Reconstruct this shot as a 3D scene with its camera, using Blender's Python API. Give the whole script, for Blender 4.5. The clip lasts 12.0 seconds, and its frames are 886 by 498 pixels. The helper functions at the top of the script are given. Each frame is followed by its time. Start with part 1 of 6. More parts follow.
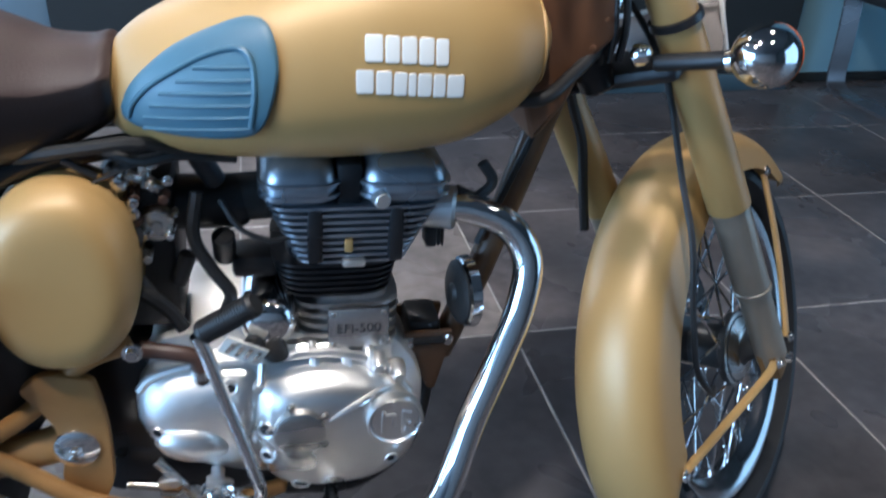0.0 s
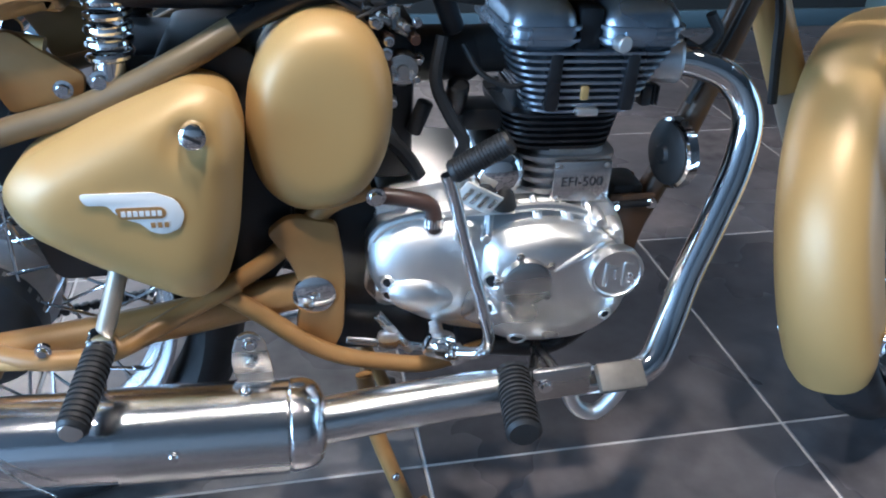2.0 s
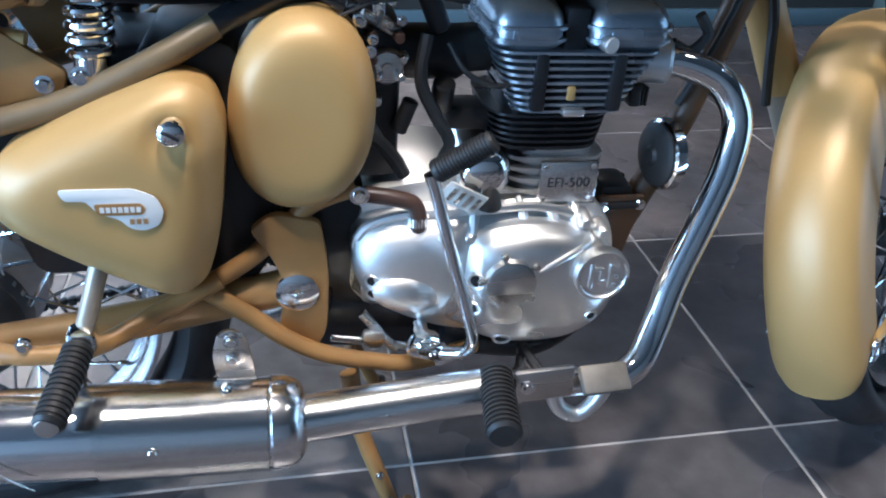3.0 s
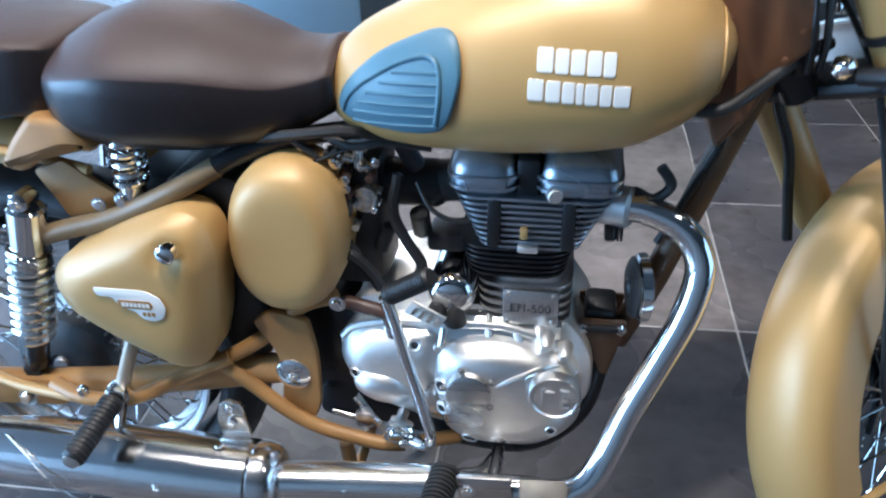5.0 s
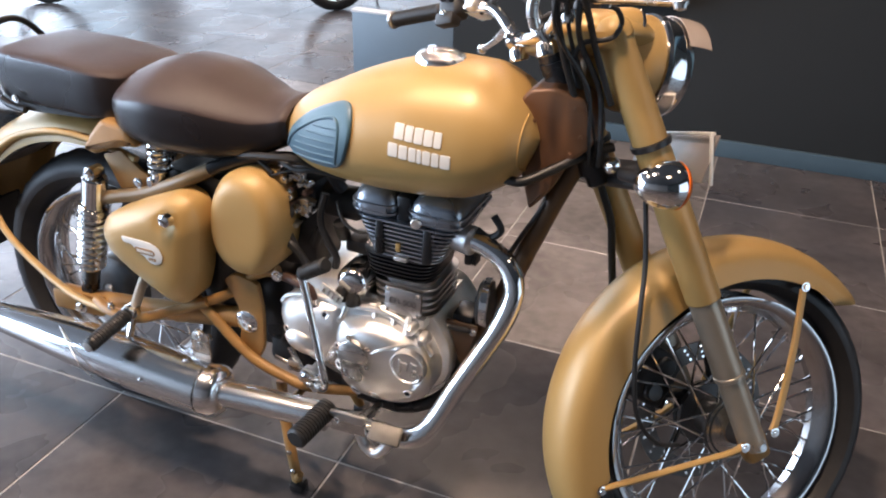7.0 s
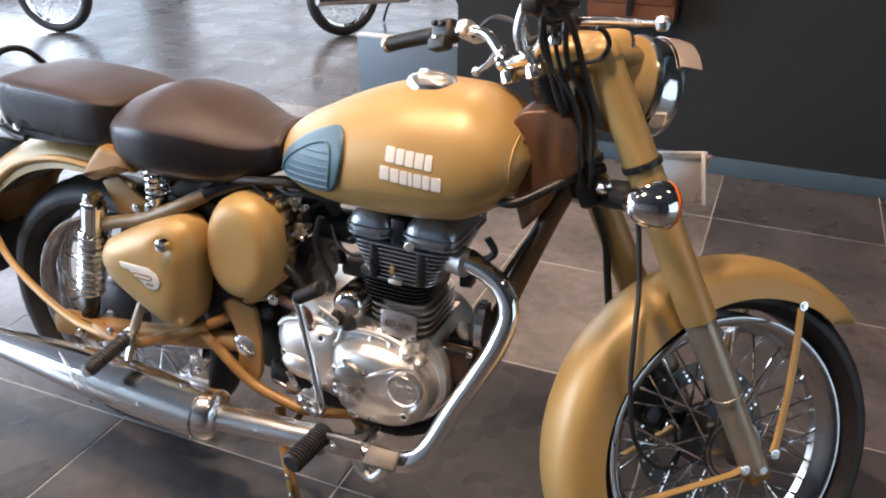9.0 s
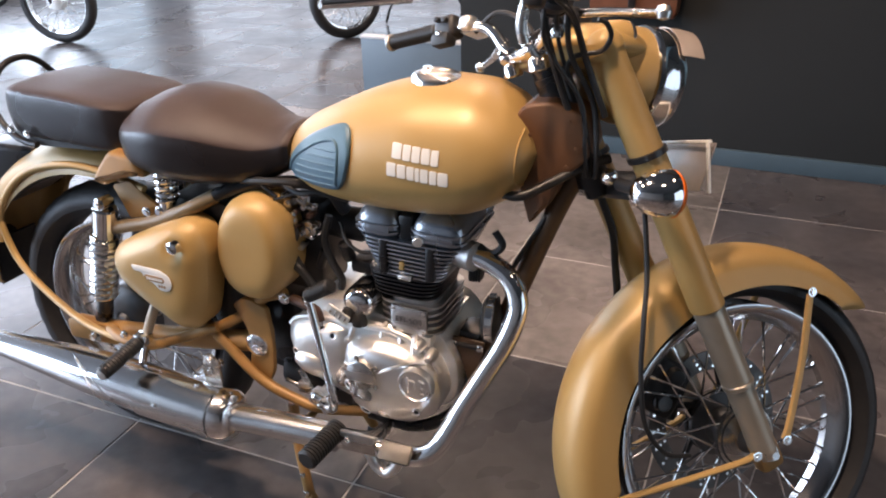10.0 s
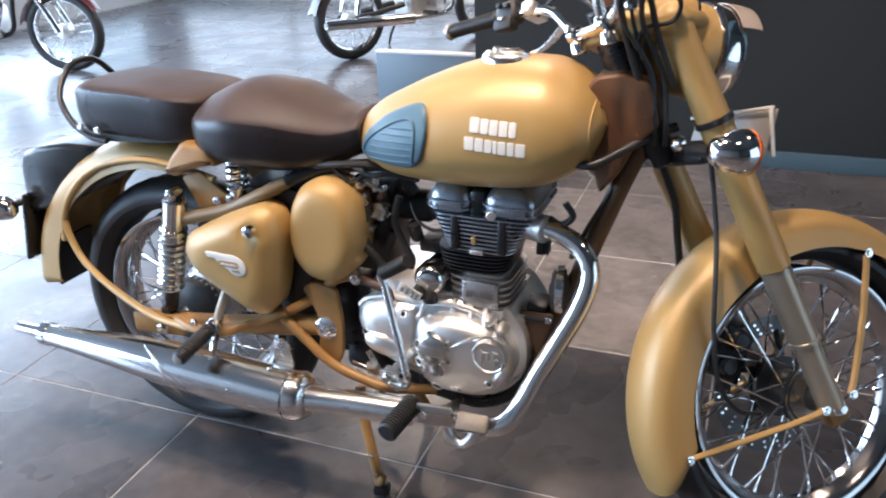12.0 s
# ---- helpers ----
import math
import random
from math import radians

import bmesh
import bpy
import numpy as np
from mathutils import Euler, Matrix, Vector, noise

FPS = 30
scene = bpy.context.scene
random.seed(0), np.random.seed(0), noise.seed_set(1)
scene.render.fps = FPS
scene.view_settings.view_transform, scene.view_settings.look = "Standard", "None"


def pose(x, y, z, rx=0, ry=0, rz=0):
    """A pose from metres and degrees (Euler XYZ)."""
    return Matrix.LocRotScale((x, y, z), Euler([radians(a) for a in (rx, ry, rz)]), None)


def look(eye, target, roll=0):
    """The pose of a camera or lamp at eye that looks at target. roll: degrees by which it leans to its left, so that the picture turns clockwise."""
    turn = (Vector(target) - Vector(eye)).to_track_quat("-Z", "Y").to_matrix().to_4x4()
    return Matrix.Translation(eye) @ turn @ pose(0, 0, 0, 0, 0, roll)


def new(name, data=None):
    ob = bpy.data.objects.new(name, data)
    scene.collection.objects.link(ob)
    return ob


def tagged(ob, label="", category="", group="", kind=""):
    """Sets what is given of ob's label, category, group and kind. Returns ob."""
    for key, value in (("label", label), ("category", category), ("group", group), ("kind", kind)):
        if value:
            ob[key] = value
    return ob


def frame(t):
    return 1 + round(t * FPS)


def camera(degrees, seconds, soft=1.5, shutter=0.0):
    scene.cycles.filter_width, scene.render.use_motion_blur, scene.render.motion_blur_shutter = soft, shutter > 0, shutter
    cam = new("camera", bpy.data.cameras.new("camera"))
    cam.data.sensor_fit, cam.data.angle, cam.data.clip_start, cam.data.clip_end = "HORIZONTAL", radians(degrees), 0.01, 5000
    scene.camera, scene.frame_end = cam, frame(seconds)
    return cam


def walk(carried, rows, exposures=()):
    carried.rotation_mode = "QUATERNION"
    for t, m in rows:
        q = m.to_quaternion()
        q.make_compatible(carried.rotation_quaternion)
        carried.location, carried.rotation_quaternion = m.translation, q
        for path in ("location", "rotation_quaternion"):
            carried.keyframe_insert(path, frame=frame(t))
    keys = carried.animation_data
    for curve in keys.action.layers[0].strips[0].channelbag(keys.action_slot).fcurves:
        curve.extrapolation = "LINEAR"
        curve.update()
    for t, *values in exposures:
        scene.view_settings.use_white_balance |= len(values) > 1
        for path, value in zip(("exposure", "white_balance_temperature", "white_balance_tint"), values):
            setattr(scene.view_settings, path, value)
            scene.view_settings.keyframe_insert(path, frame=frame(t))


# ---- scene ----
cam = camera(57.5, 12.0, soft=2.0, shutter=0.4)
PATH = [
    (0, (0.668, -0.921, 1.087), (1.085, 0.785, 0.131), 3.0),
    (0.5, (0.584, -0.951, 1.059), (1.028, 0.681, -0.008), 3.6),
    (1, (0.473, -0.945, 0.997), (0.935, 0.67, -0.087), 3.7),
    (1.5, (0.423, -0.949, 0.971), (0.817, 0.701, -0.089), 2.6),
    (2, (0.399, -0.951, 0.957), (0.773, 0.725, -0.068), 2.5),
    (2.5, (0.409, -0.947, 0.958), (0.774, 0.731, -0.067), 2.8),
    (4.5, (0.652, -0.969, 1.063), (0.655, 0.706, -0.03), -0.4),
    (5, (0.809, -0.988, 1.16), (0.518, 0.696, 0.121), -2.5),
    (5.5, (0.953, -1.086, 1.24), (0.527, 0.584, 0.226), -1.7),
    (6, (1.113, -1.184, 1.327), (0.598, 0.452, 0.297), 0.0),
    (6.5, (1.238, -1.255, 1.348), (0.656, 0.381, 0.356), 1.3),
    (7, (1.316, -1.277, 1.347), (0.679, 0.358, 0.389), 1.6),
    (9, (1.349, -1.262, 1.348), (0.67, 0.383, 0.437), 0.5),
    (9.5, (1.352, -1.266, 1.345), (0.663, 0.381, 0.443), 0.0),
    (10, (1.355, -1.276, 1.343), (0.656, 0.363, 0.434), -1.2),
    (10.5, (1.346, -1.288, 1.331), (0.703, 0.366, 0.41), -1.9),
    (11, (1.3, -1.357, 1.32), (0.814, 0.349, 0.397), -0.6),
    (11.5, (1.282, -1.363, 1.315), (0.677, 0.313, 0.407), -2.0),
    (12, (1.242, -1.425, 1.281), (0.559, 0.254, 0.434), -2.5),
]
EXPOSURES = [(0, -0.14, 5150, 12), (2.5, 0.20, 5200, 13), (4.5, 0.20, 5100, 11), (5.5, 0.20, 5350, 13), (7, 0.05, 6950, 26), (9.5, -0.06, 7250, 27), (10, -0.10, 7250, 29), (10.5, -0.24, 7150, 28), (11, 0.10, 6600, 22), (12, 0.14, 6400, 22)]
walk(cam, [(t, look(eye, target, roll)) for t, eye, target, roll in PATH], EXPOSURES)

# ---- body ----
# ---- light ----
world = bpy.data.worlds.new("world")
scene.world = world
world.use_nodes = True
WB = world.node_tree.nodes["Background"]
WB.inputs["Color"].default_value, WB.inputs["Strength"].default_value = (0.55, 0.75, 1.0, 1), 0.05


LAMPS = [(0.66, -0.60, 70), (-0.35, -0.95, 46), (2.3, -0.9, 3), (0.45, 1.9, 30), (2.6, 0.9, 4), (-1.2, 0.9, 16), (0.3, 3.6, 50), (-1.6, 4.4, 50), (0.9, 5.4, 60)]


def area_lamp(name, m, w, h, power, colour):
    d = bpy.data.lights.new(name, "AREA")
    d.shape, d.size, d.size_y, d.energy, d.color = "RECTANGLE", w, h, power, colour
    ob = new(name, d)
    ob.matrix_basis = m
    return ob


# daylight from the glazed front of the showroom, behind and beside the machine
area_lamp("window_daylight", look((-5.6, 1.5, 1.7), (0, 0.8, 0.6)), 7.0, 2.8, 450, (0.60, 0.82, 1.0))
area_lamp("window_daylight", look((-5.6, -3.2, 1.75), (0.2, -0.6, 0.7)), 3.8, 2.6, 430, (0.50, 0.76, 1.0))
# warm ceiling lamps over the aisle
for lx, ly, e in LAMPS:
    area_lamp("ceiling_spot", pose(lx, ly, 3.06), 0.15, 0.15, e, (1.0, 0.84, 0.64))

# ---- materials ----


def material(name, colour, rough=0.5, metal=0.0, vary=0.15, scale=18.0, bump=0.0, bscale=120.0, rvary=0.1, coat=0.0, stretch=(1, 1, 1)):
    m = bpy.data.materials.new(name)
    m.use_nodes = True
    nt = m.node_tree
    b = nt.nodes["Principled BSDF"]
    b.inputs["Metallic"].default_value = metal
    b.inputs["Coat Weight"].default_value = coat
    b.inputs["Coat Roughness"].default_value = 0.15
    tc = nt.nodes.new("ShaderNodeTexCoord")
    mp = nt.nodes.new("ShaderNodeMapping")
    mp.inputs["Scale"].default_value = stretch
    nt.links.new(tc.outputs["Object"], mp.inputs["Vector"])
    n1 = nt.nodes.new("ShaderNodeTexNoise")
    n1.inputs["Scale"].default_value, n1.inputs["Detail"].default_value = scale, 6
    n2 = nt.nodes.new("ShaderNodeTexNoise")
    n2.inputs["Scale"].default_value, n2.inputs["Detail"].default_value = scale * 0.17, 2
    for n in (n1, n2):
        nt.links.new(mp.outputs[0], n.inputs["Vector"])
    mix = nt.nodes.new("ShaderNodeMath")
    mix.operation = "ADD"
    nt.links.new(n1.outputs[0], mix.inputs[0])
    nt.links.new(n2.outputs[0], mix.inputs[1])
    ramp = nt.nodes.new("ShaderNodeMapRange")
    ramp.inputs[1].default_value, ramp.inputs[2].default_value = 0.65, 1.35
    ramp.inputs[3].default_value, ramp.inputs[4].default_value = 1 - vary, 1 + vary
    nt.links.new(mix.outputs[0], ramp.inputs[0])
    mul = nt.nodes.new("ShaderNodeVectorMath")
    mul.operation = "SCALE"
    mul.inputs[0].default_value = colour
    nt.links.new(ramp.outputs[0], mul.inputs["Scale"])
    nt.links.new(mul.outputs[0], b.inputs["Base Color"])
    rr = nt.nodes.new("ShaderNodeMapRange")
    rr.inputs[1].default_value, rr.inputs[2].default_value = 0.3, 0.7
    rr.inputs[3].default_value, rr.inputs[4].default_value = max(0.02, rough - rvary * rough * 2), min(1, rough + rvary * rough * 2)
    nt.links.new(n2.outputs[0], rr.inputs[0])
    nt.links.new(rr.outputs[0], b.inputs["Roughness"])
    if bump:
        n3 = nt.nodes.new("ShaderNodeTexNoise")
        n3.inputs["Scale"].default_value, n3.inputs["Detail"].default_value = bscale, 4
        nt.links.new(mp.outputs[0], n3.inputs["Vector"])
        bp = nt.nodes.new("ShaderNodeBump")
        bp.inputs["Strength"].default_value, bp.inputs["Distance"].default_value = bump, 0.002
        nt.links.new(n3.outputs[0], bp.inputs["Height"])
        nt.links.new(bp.outputs[0], b.inputs["Normal"])
    return m


PAINT = material("sand_paint", (0.42, 0.262, 0.09), 0.46, 0.15, 0.06, 9, 0.04, 900, coat=0.25)
PAINT.node_tree.nodes["Principled BSDF"].inputs["Coat Roughness"].default_value = 0.34
PAINT_DULL = material("sand_paint_frame", (0.30, 0.160, 0.050), 0.45, 0.1, 0.18, 25, 0.05, 500)
# seat rail's shade put into the colour: frame paint turned darker, olive
RAIL_SHADED = material("shaded_rail_paint", (0.150, 0.105, 0.052), 0.42, 0.1, 0.15, 25, 0.05, 500)
CHROME = material("chrome", (0.86, 0.85, 0.84), 0.07, 1.0, 0.03, 12, 0.0, rvary=0.3)
DARKSTEEL = material("dark_steel_band", (0.20, 0.195, 0.205), 0.3, 0.8, 0.1, 20, 0.04, 300)
PLATEGREY = material("dull_plate_grey", (0.24, 0.215, 0.20), 0.5, 0.3, 0.12, 30, 0.05, 200)
RIM = material("dull_rim_chrome", (0.58, 0.57, 0.57), 0.16, 1.0, 0.06, 20, 0.03, 300, rvary=0.3)
SILENCER = material("worn_chrome", (0.88, 0.86, 0.85), 0.20, 1.0, 0.05, 14, 0.05, 220, rvary=0.35, stretch=(0.4, 3, 3))
STEEL = material("brushed_steel", (0.62, 0.60, 0.57), 0.26, 1.0, 0.08, 30, 0.06, 300, stretch=(1, 6, 6))
SLIDER = material("sand_grey_slider", (0.35, 0.30, 0.235), 0.38, 0.5, 0.08, 30, 0.05, 300)
SATIN = material("satin_chrome", (0.80, 0.79, 0.77), 0.22, 1.0, 0.06, 40, 0.08, 260, rvary=0.25, stretch=(0.3, 4, 4))
ALLOY = material("polished_alloy", (0.88, 0.86, 0.83), 0.40, 1.0, 0.08, 22, 0.08, 160, rvary=0.25)
CASTING = material("grey_cast_alloy", (0.5, 0.49, 0.48), 0.4, 0.9, 0.15, 60, 0.25, 420)
FIN = material("engine_fin_grey", (0.36, 0.39, 0.43), 0.30, 0.85, 0.15, 60, 0.15, 400)
NECK = material("brown_neck_enamel", (0.135, 0.064, 0.031), 0.36, 0.1, 0.15, 20, 0.05, 300)
# frame paint browned for shade on the down tube; engine plates share it
FRAME_DARKENED = material("darkened_frame_paint", (0.11, 0.060, 0.030), 0.4, 0.1, 0.15, 25, 0.06, 300)
BLACK = material("black_enamel", (0.012, 0.012, 0.013), 0.3, 0.0, 0.2, 40, 0.05, 300)
DARK = material("black_plastic", (0.011, 0.011, 0.012), 0.5, 0.0, 0.3, 40, 0.1, 300)
RUBBER = material("rubber", (0.015, 0.0145, 0.014), 0.5, 0.0, 0.25, 50, 0.2, 300)
TYRE = material("tyre_rubber", (0.018, 0.018, 0.019), 0.55, 0.0, 0.3, 40, 0.2, 250)
LEATHER = material("brown_leather", (0.038, 0.0215, 0.019), 0.53, 0.0, 0.15, 20, 0.25, 420)
LEATHER.node_tree.nodes["Principled BSDF"].inputs["Specular IOR Level"].default_value = 0.45
LEATHER_SIDE = material("black_leather", (0.014, 0.011, 0.0115), 0.29, 0.0, 0.15, 20, 0.25, 420)
# dark pad rubber with the blue window reflection put into its colour
PAD = material("blue_lit_rubber", (0.062, 0.138, 0.190), 0.42, 0.0, 0.1, 20, 0.1, 400)
SMOKED = material("smoked_plastic", (0.30, 0.25, 0.22), 0.2, 0.0, 0.1, 20)
WHITE = material("white_transfer", (0.70, 0.68, 0.62), 0.5, 0.0, 0.03)
SILVER = material("silver_transfer", (0.75, 0.74, 0.70), 0.4, 0.2, 0.03)
AMBER = material("amber_lens", (0.8, 0.16, 0.02), 0.15, 0.0, 0.05)
RED = material("red_lens", (0.5, 0.02, 0.02), 0.15, 0.0, 0.05)
BROWN_DARK = material("brown_hose", (0.06, 0.03, 0.02), 0.45, 0.0, 0.2)
DRUM = material("dull_drum_alloy", (0.10, 0.105, 0.11), 0.42, 0.6, 0.2, 30, 0.1, 300)
DISC = material("disc_steel", (0.10, 0.095, 0.09), 0.4, 0.8, 0.1, 60)
TILE = material("slate_tile", (0.074, 0.067, 0.065), 0.29, 0.0, 0.40, 22.0, 0.06, 34, rvary=0.12)
GROUT = material("grout", (0.40, 0.38, 0.36), 0.8, 0.0, 0.45, 14, 0.2, 200)


def slate(m, cool, warm):
    """Mottled slate: two tints in large blotches, fine grain, smudged gloss, and a tint of its own for each tile."""
    nt = m.node_tree
    b = nt.nodes["Principled BSDF"]
    geo = nt.nodes.new("ShaderNodeNewGeometry")
    for n in [n for n in nt.nodes if n.type == "MAPPING"]:
        nt.links.new(geo.outputs["Position"], n.inputs["Vector"])
    blot = nt.nodes.new("ShaderNodeTexNoise")
    blot.inputs["Scale"].default_value, blot.inputs["Detail"].default_value, blot.inputs["Distortion"].default_value = 1.9, 4, 0.35
    nt.links.new(geo.outputs["Position"], blot.inputs["Vector"])
    cut = nt.nodes.new("ShaderNodeMapRange")
    cut.inputs[1].default_value, cut.inputs[2].default_value = 0.22, 0.78
    nt.links.new(blot.outputs[0], cut.inputs[0])
    tint = nt.nodes.new("ShaderNodeMix")
    tint.data_type = "RGBA"
    tint.inputs[6].default_value, tint.inputs[7].default_value = (*cool, 1), (*warm, 1)
    nt.links.new(cut.outputs[0], tint.inputs[0])
    own = nt.nodes.new("ShaderNodeObjectInfo")
    each = nt.nodes.new("ShaderNodeMapRange")
    each.inputs[3].default_value, each.inputs[4].default_value = 0.80, 1.20
    nt.links.new(own.outputs["Random"], each.inputs[0])
    grain = [n for n in nt.nodes if n.type == "VECT_MATH"][0]
    nt.links.new(tint.outputs[2], grain.inputs[0])
    sc = nt.nodes.new("ShaderNodeVectorMath")
    sc.operation = "SCALE"
    nt.links.new(grain.outputs[0], sc.inputs[0])
    nt.links.new(each.outputs[0], sc.inputs["Scale"])
    nt.links.new(sc.outputs[0], b.inputs["Base Color"])
    smudge = nt.nodes.new("ShaderNodeTexNoise")
    smudge.inputs["Scale"].default_value, smudge.inputs["Detail"].default_value, smudge.inputs["Distortion"].default_value = 3.2, 3, 0.4
    nt.links.new(geo.outputs["Position"], smudge.inputs["Vector"])
    rr = nt.nodes.new("ShaderNodeMapRange")
    rr.inputs[1].default_value, rr.inputs[2].default_value, rr.inputs[3].default_value, rr.inputs[4].default_value = 0.30, 0.70, 0.22, 0.36
    nt.links.new(smudge.outputs[0], rr.inputs[0])
    nt.links.new(rr.outputs[0], b.inputs["Roughness"])


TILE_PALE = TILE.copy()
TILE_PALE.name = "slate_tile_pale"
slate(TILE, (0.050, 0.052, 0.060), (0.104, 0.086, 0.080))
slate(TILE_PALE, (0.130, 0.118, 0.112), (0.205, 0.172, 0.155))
PEDAL = material("worn_pedal_rubber", (0.16, 0.14, 0.115), 0.5, 0.2, 0.2, 60, 0.1, 300)
WALLDARK = material("dark_wall_paint", (0.0105, 0.0128, 0.0132), 0.75, 0.0, 0.12, 4, 0.05, 80)
WALLPALE = material("pale_wall_paint", (0.5, 0.52, 0.53), 0.7, 0.0, 0.06, 3, 0.05, 80)
WALLGREY = material("grey_wall_paint", (0.16, 0.165, 0.17), 0.7, 0.0, 0.08, 3, 0.05, 80)
WALLBLUE = material("pale_blue_wall_paint", (0.26, 0.44, 0.52), 0.55, 0.0, 0.08, 3, 0.05, 80)
SKIRT = material("blue_grey_skirting", (0.060, 0.100, 0.125), 0.35, 0.0, 0.1, 6)
CEIL = material("ceiling_paint", (0.10, 0.10, 0.105), 0.8, 0.0, 0.06, 3)
BOARD = material("blue_grey_board", (0.11, 0.16, 0.20), 0.45, 0.0, 0.08, 5)


def glow(name, colour, strength):
    m = bpy.data.materials.new(name)
    m.use_nodes = True
    b = m.node_tree.nodes["Principled BSDF"]
    b.inputs["Base Color"].default_value = (0, 0, 0, 1)
    b.inputs["Emission Color"].default_value, b.inputs["Emission Strength"].default_value = (*colour, 1), strength
    return m


SKYGLOW = glow("daylight_outside", (0.52, 0.80, 1.0), 2.8)
SKYGLOW_BACK = glow("daylight_behind", (0.62, 0.84, 1.0), 2.7)
SKYGLOW_SIDE = glow("daylight_beside", (0.52, 0.80, 1.0), 1.7)
LAMPGLOW = glow("lamp_glow", (1.0, 0.82, 0.58), 8.0)

# ---- mesh helpers ----
from mathutils.bvhtree import BVHTree


def part(name, bm, mat, parent=None, label="", smooth=True, m=None):
    me = bpy.data.meshes.new(name)
    bmesh.ops.recalc_face_normals(bm, faces=bm.faces)
    bm.to_mesh(me)
    bm.free()
    for p in me.polygons:
        p.use_smooth = smooth
    me.materials.append(mat)
    ob = new(name, me)
    if smooth:
        edge_split(me)
    if m is not None:
        ob.matrix_basis = m
    if parent is not None:
        ob.parent = parent
    if label:
        tagged(ob, label)
    return ob


def edge_split(me, angle=38):
    bm = bmesh.new()
    bm.from_mesh(me)
    for e in bm.edges:
        if len(e.link_faces) == 2 and e.calc_face_angle(0) > radians(angle):
            e.smooth = False
    bm.to_mesh(me)
    bm.free()


def thing(name, label, category, group="", at=(0, 0, 0)):
    ob = new(name)
    ob.empty_display_size = 0.1
    ob.matrix_basis = pose(*at)
    return tagged(ob, label, category, group)


def interp(xs, ys, n):
    """Smooth (monotone cubic) samples of ys over xs at n even steps."""
    xs, ys = np.array(xs, float), np.array(ys, float)
    d = np.diff(ys) / np.diff(xs)
    m = np.zeros(len(xs))
    m[0], m[-1] = d[0], d[-1]
    for i in range(1, len(xs) - 1):
        m[i] = 0 if d[i - 1] * d[i] <= 0 else 2 * d[i - 1] * d[i] / (d[i - 1] + d[i])
    q = n if hasattr(n, "__len__") else np.linspace(xs[0], xs[-1], n)
    k = np.clip(np.searchsorted(xs, q, "right") - 1, 0, len(xs) - 2)
    h = xs[k + 1] - xs[k]
    t = (q - xs[k]) / h
    return ys[k] * (1 + 2 * t) * (1 - t) ** 2 + m[k] * h * t * (1 - t) ** 2 + ys[k + 1] * t * t * (3 - 2 * t) + m[k + 1] * h * t * t * (t - 1)


def smooth_path(pts, n=8):
    """Catmull-Rom points through pts."""
    p = [Vector(a) for a in pts]
    p = [2 * p[0] - p[1]] + p + [2 * p[-1] - p[-2]]
    out = []
    for i in range(1, len(p) - 2):
        for s in range(n):
            t = s / n
            out.append(0.5 * (2 * p[i] + (p[i + 1] - p[i - 1]) * t + (2 * p[i - 1] - 5 * p[i] + 4 * p[i + 1] - p[i + 2]) * t * t + (3 * p[i] - p[i - 1] - 3 * p[i + 1] + p[i + 2]) * t ** 3))
    return out + [p[-2]]


def loft(rings, closed=True, caps=True, loop=False):
    """A skin over rings of points; closed: each ring is a loop; loop: last ring joins the first."""
    bm = bmesh.new()
    vs = [[bm.verts.new(v) for v in r] for r in rings]
    k = len(vs[0])
    for a, b in zip(vs, vs[1:] + ([vs[0]] if loop else [])):
        for i in range(k if closed else k - 1):
            bm.faces.new((a[i], a[(i + 1) % k], b[(i + 1) % k], b[i]))
    if caps and closed and not loop:
        bm.faces.new(vs[0])
        bm.faces.new(vs[-1][::-1])
    return bm


def tube(pts, radius, seg=12, n=8, smooth=True, flat=1.0):
    """A round bar along pts; radius: one, or one a point."""
    path = smooth_path(pts, n) if smooth and len(pts) > 2 else [Vector(a) for a in pts]
    rad = radius if hasattr(radius, "__len__") else [radius] * len(pts)
    rad = [float(v) for v in np.interp(np.linspace(0, 1, len(path)), np.linspace(0, 1, len(rad)), rad)]
    rings, up = [], None
    for i, p in enumerate(path):
        d = (path[min(i + 1, len(path) - 1)] - path[max(i - 1, 0)]).normalized()
        if up is None:
            up = Vector((0, 0, 1)) if abs(d.z) < 0.9 else Vector((0, 1, 0))
        up = (up - d * up.dot(d)).normalized()
        side = d.cross(up)
        rings.append([p + rad[i] * (math.cos(a) * side + flat * math.sin(a) * up) for a in np.linspace(0, 2 * math.pi, seg, endpoint=False)])
    return loft(rings)


def revolve(profile, seg=32, axis="z", at=(0, 0, 0)):
    """profile: (radius, along) points turned round an axis."""
    rings = []
    for a in np.linspace(0, 2 * math.pi, seg, endpoint=False):
        c, s = math.cos(a), math.sin(a)
        rings.append([{"x": (h, r * c, r * s), "y": (r * c, h, r * s), "z": (r * c, r * s, h)}[axis] for r, h in profile])
    bm = loft(rings, closed=False, caps=False, loop=True)
    bmesh.ops.remove_doubles(bm, verts=bm.verts, dist=1e-5)
    bmesh.ops.translate(bm, verts=bm.verts, vec=at)
    return bm


def ring_solid(profile, seg=48, axis="y", at=(0, 0, 0)):
    """A closed profile of (radius, along) turned into a ring."""
    rings = []
    for a in np.linspace(0, 2 * math.pi, seg, endpoint=False):
        c, s = math.cos(a), math.sin(a)
        rings.append([{"x": (h, r * c, r * s), "y": (r * c, h, r * s), "z": (r * c, r * s, h)}[axis] for r, h in profile])
    bm = loft(rings, closed=True, caps=False, loop=True)
    bmesh.ops.translate(bm, verts=bm.verts, vec=at)
    return bm


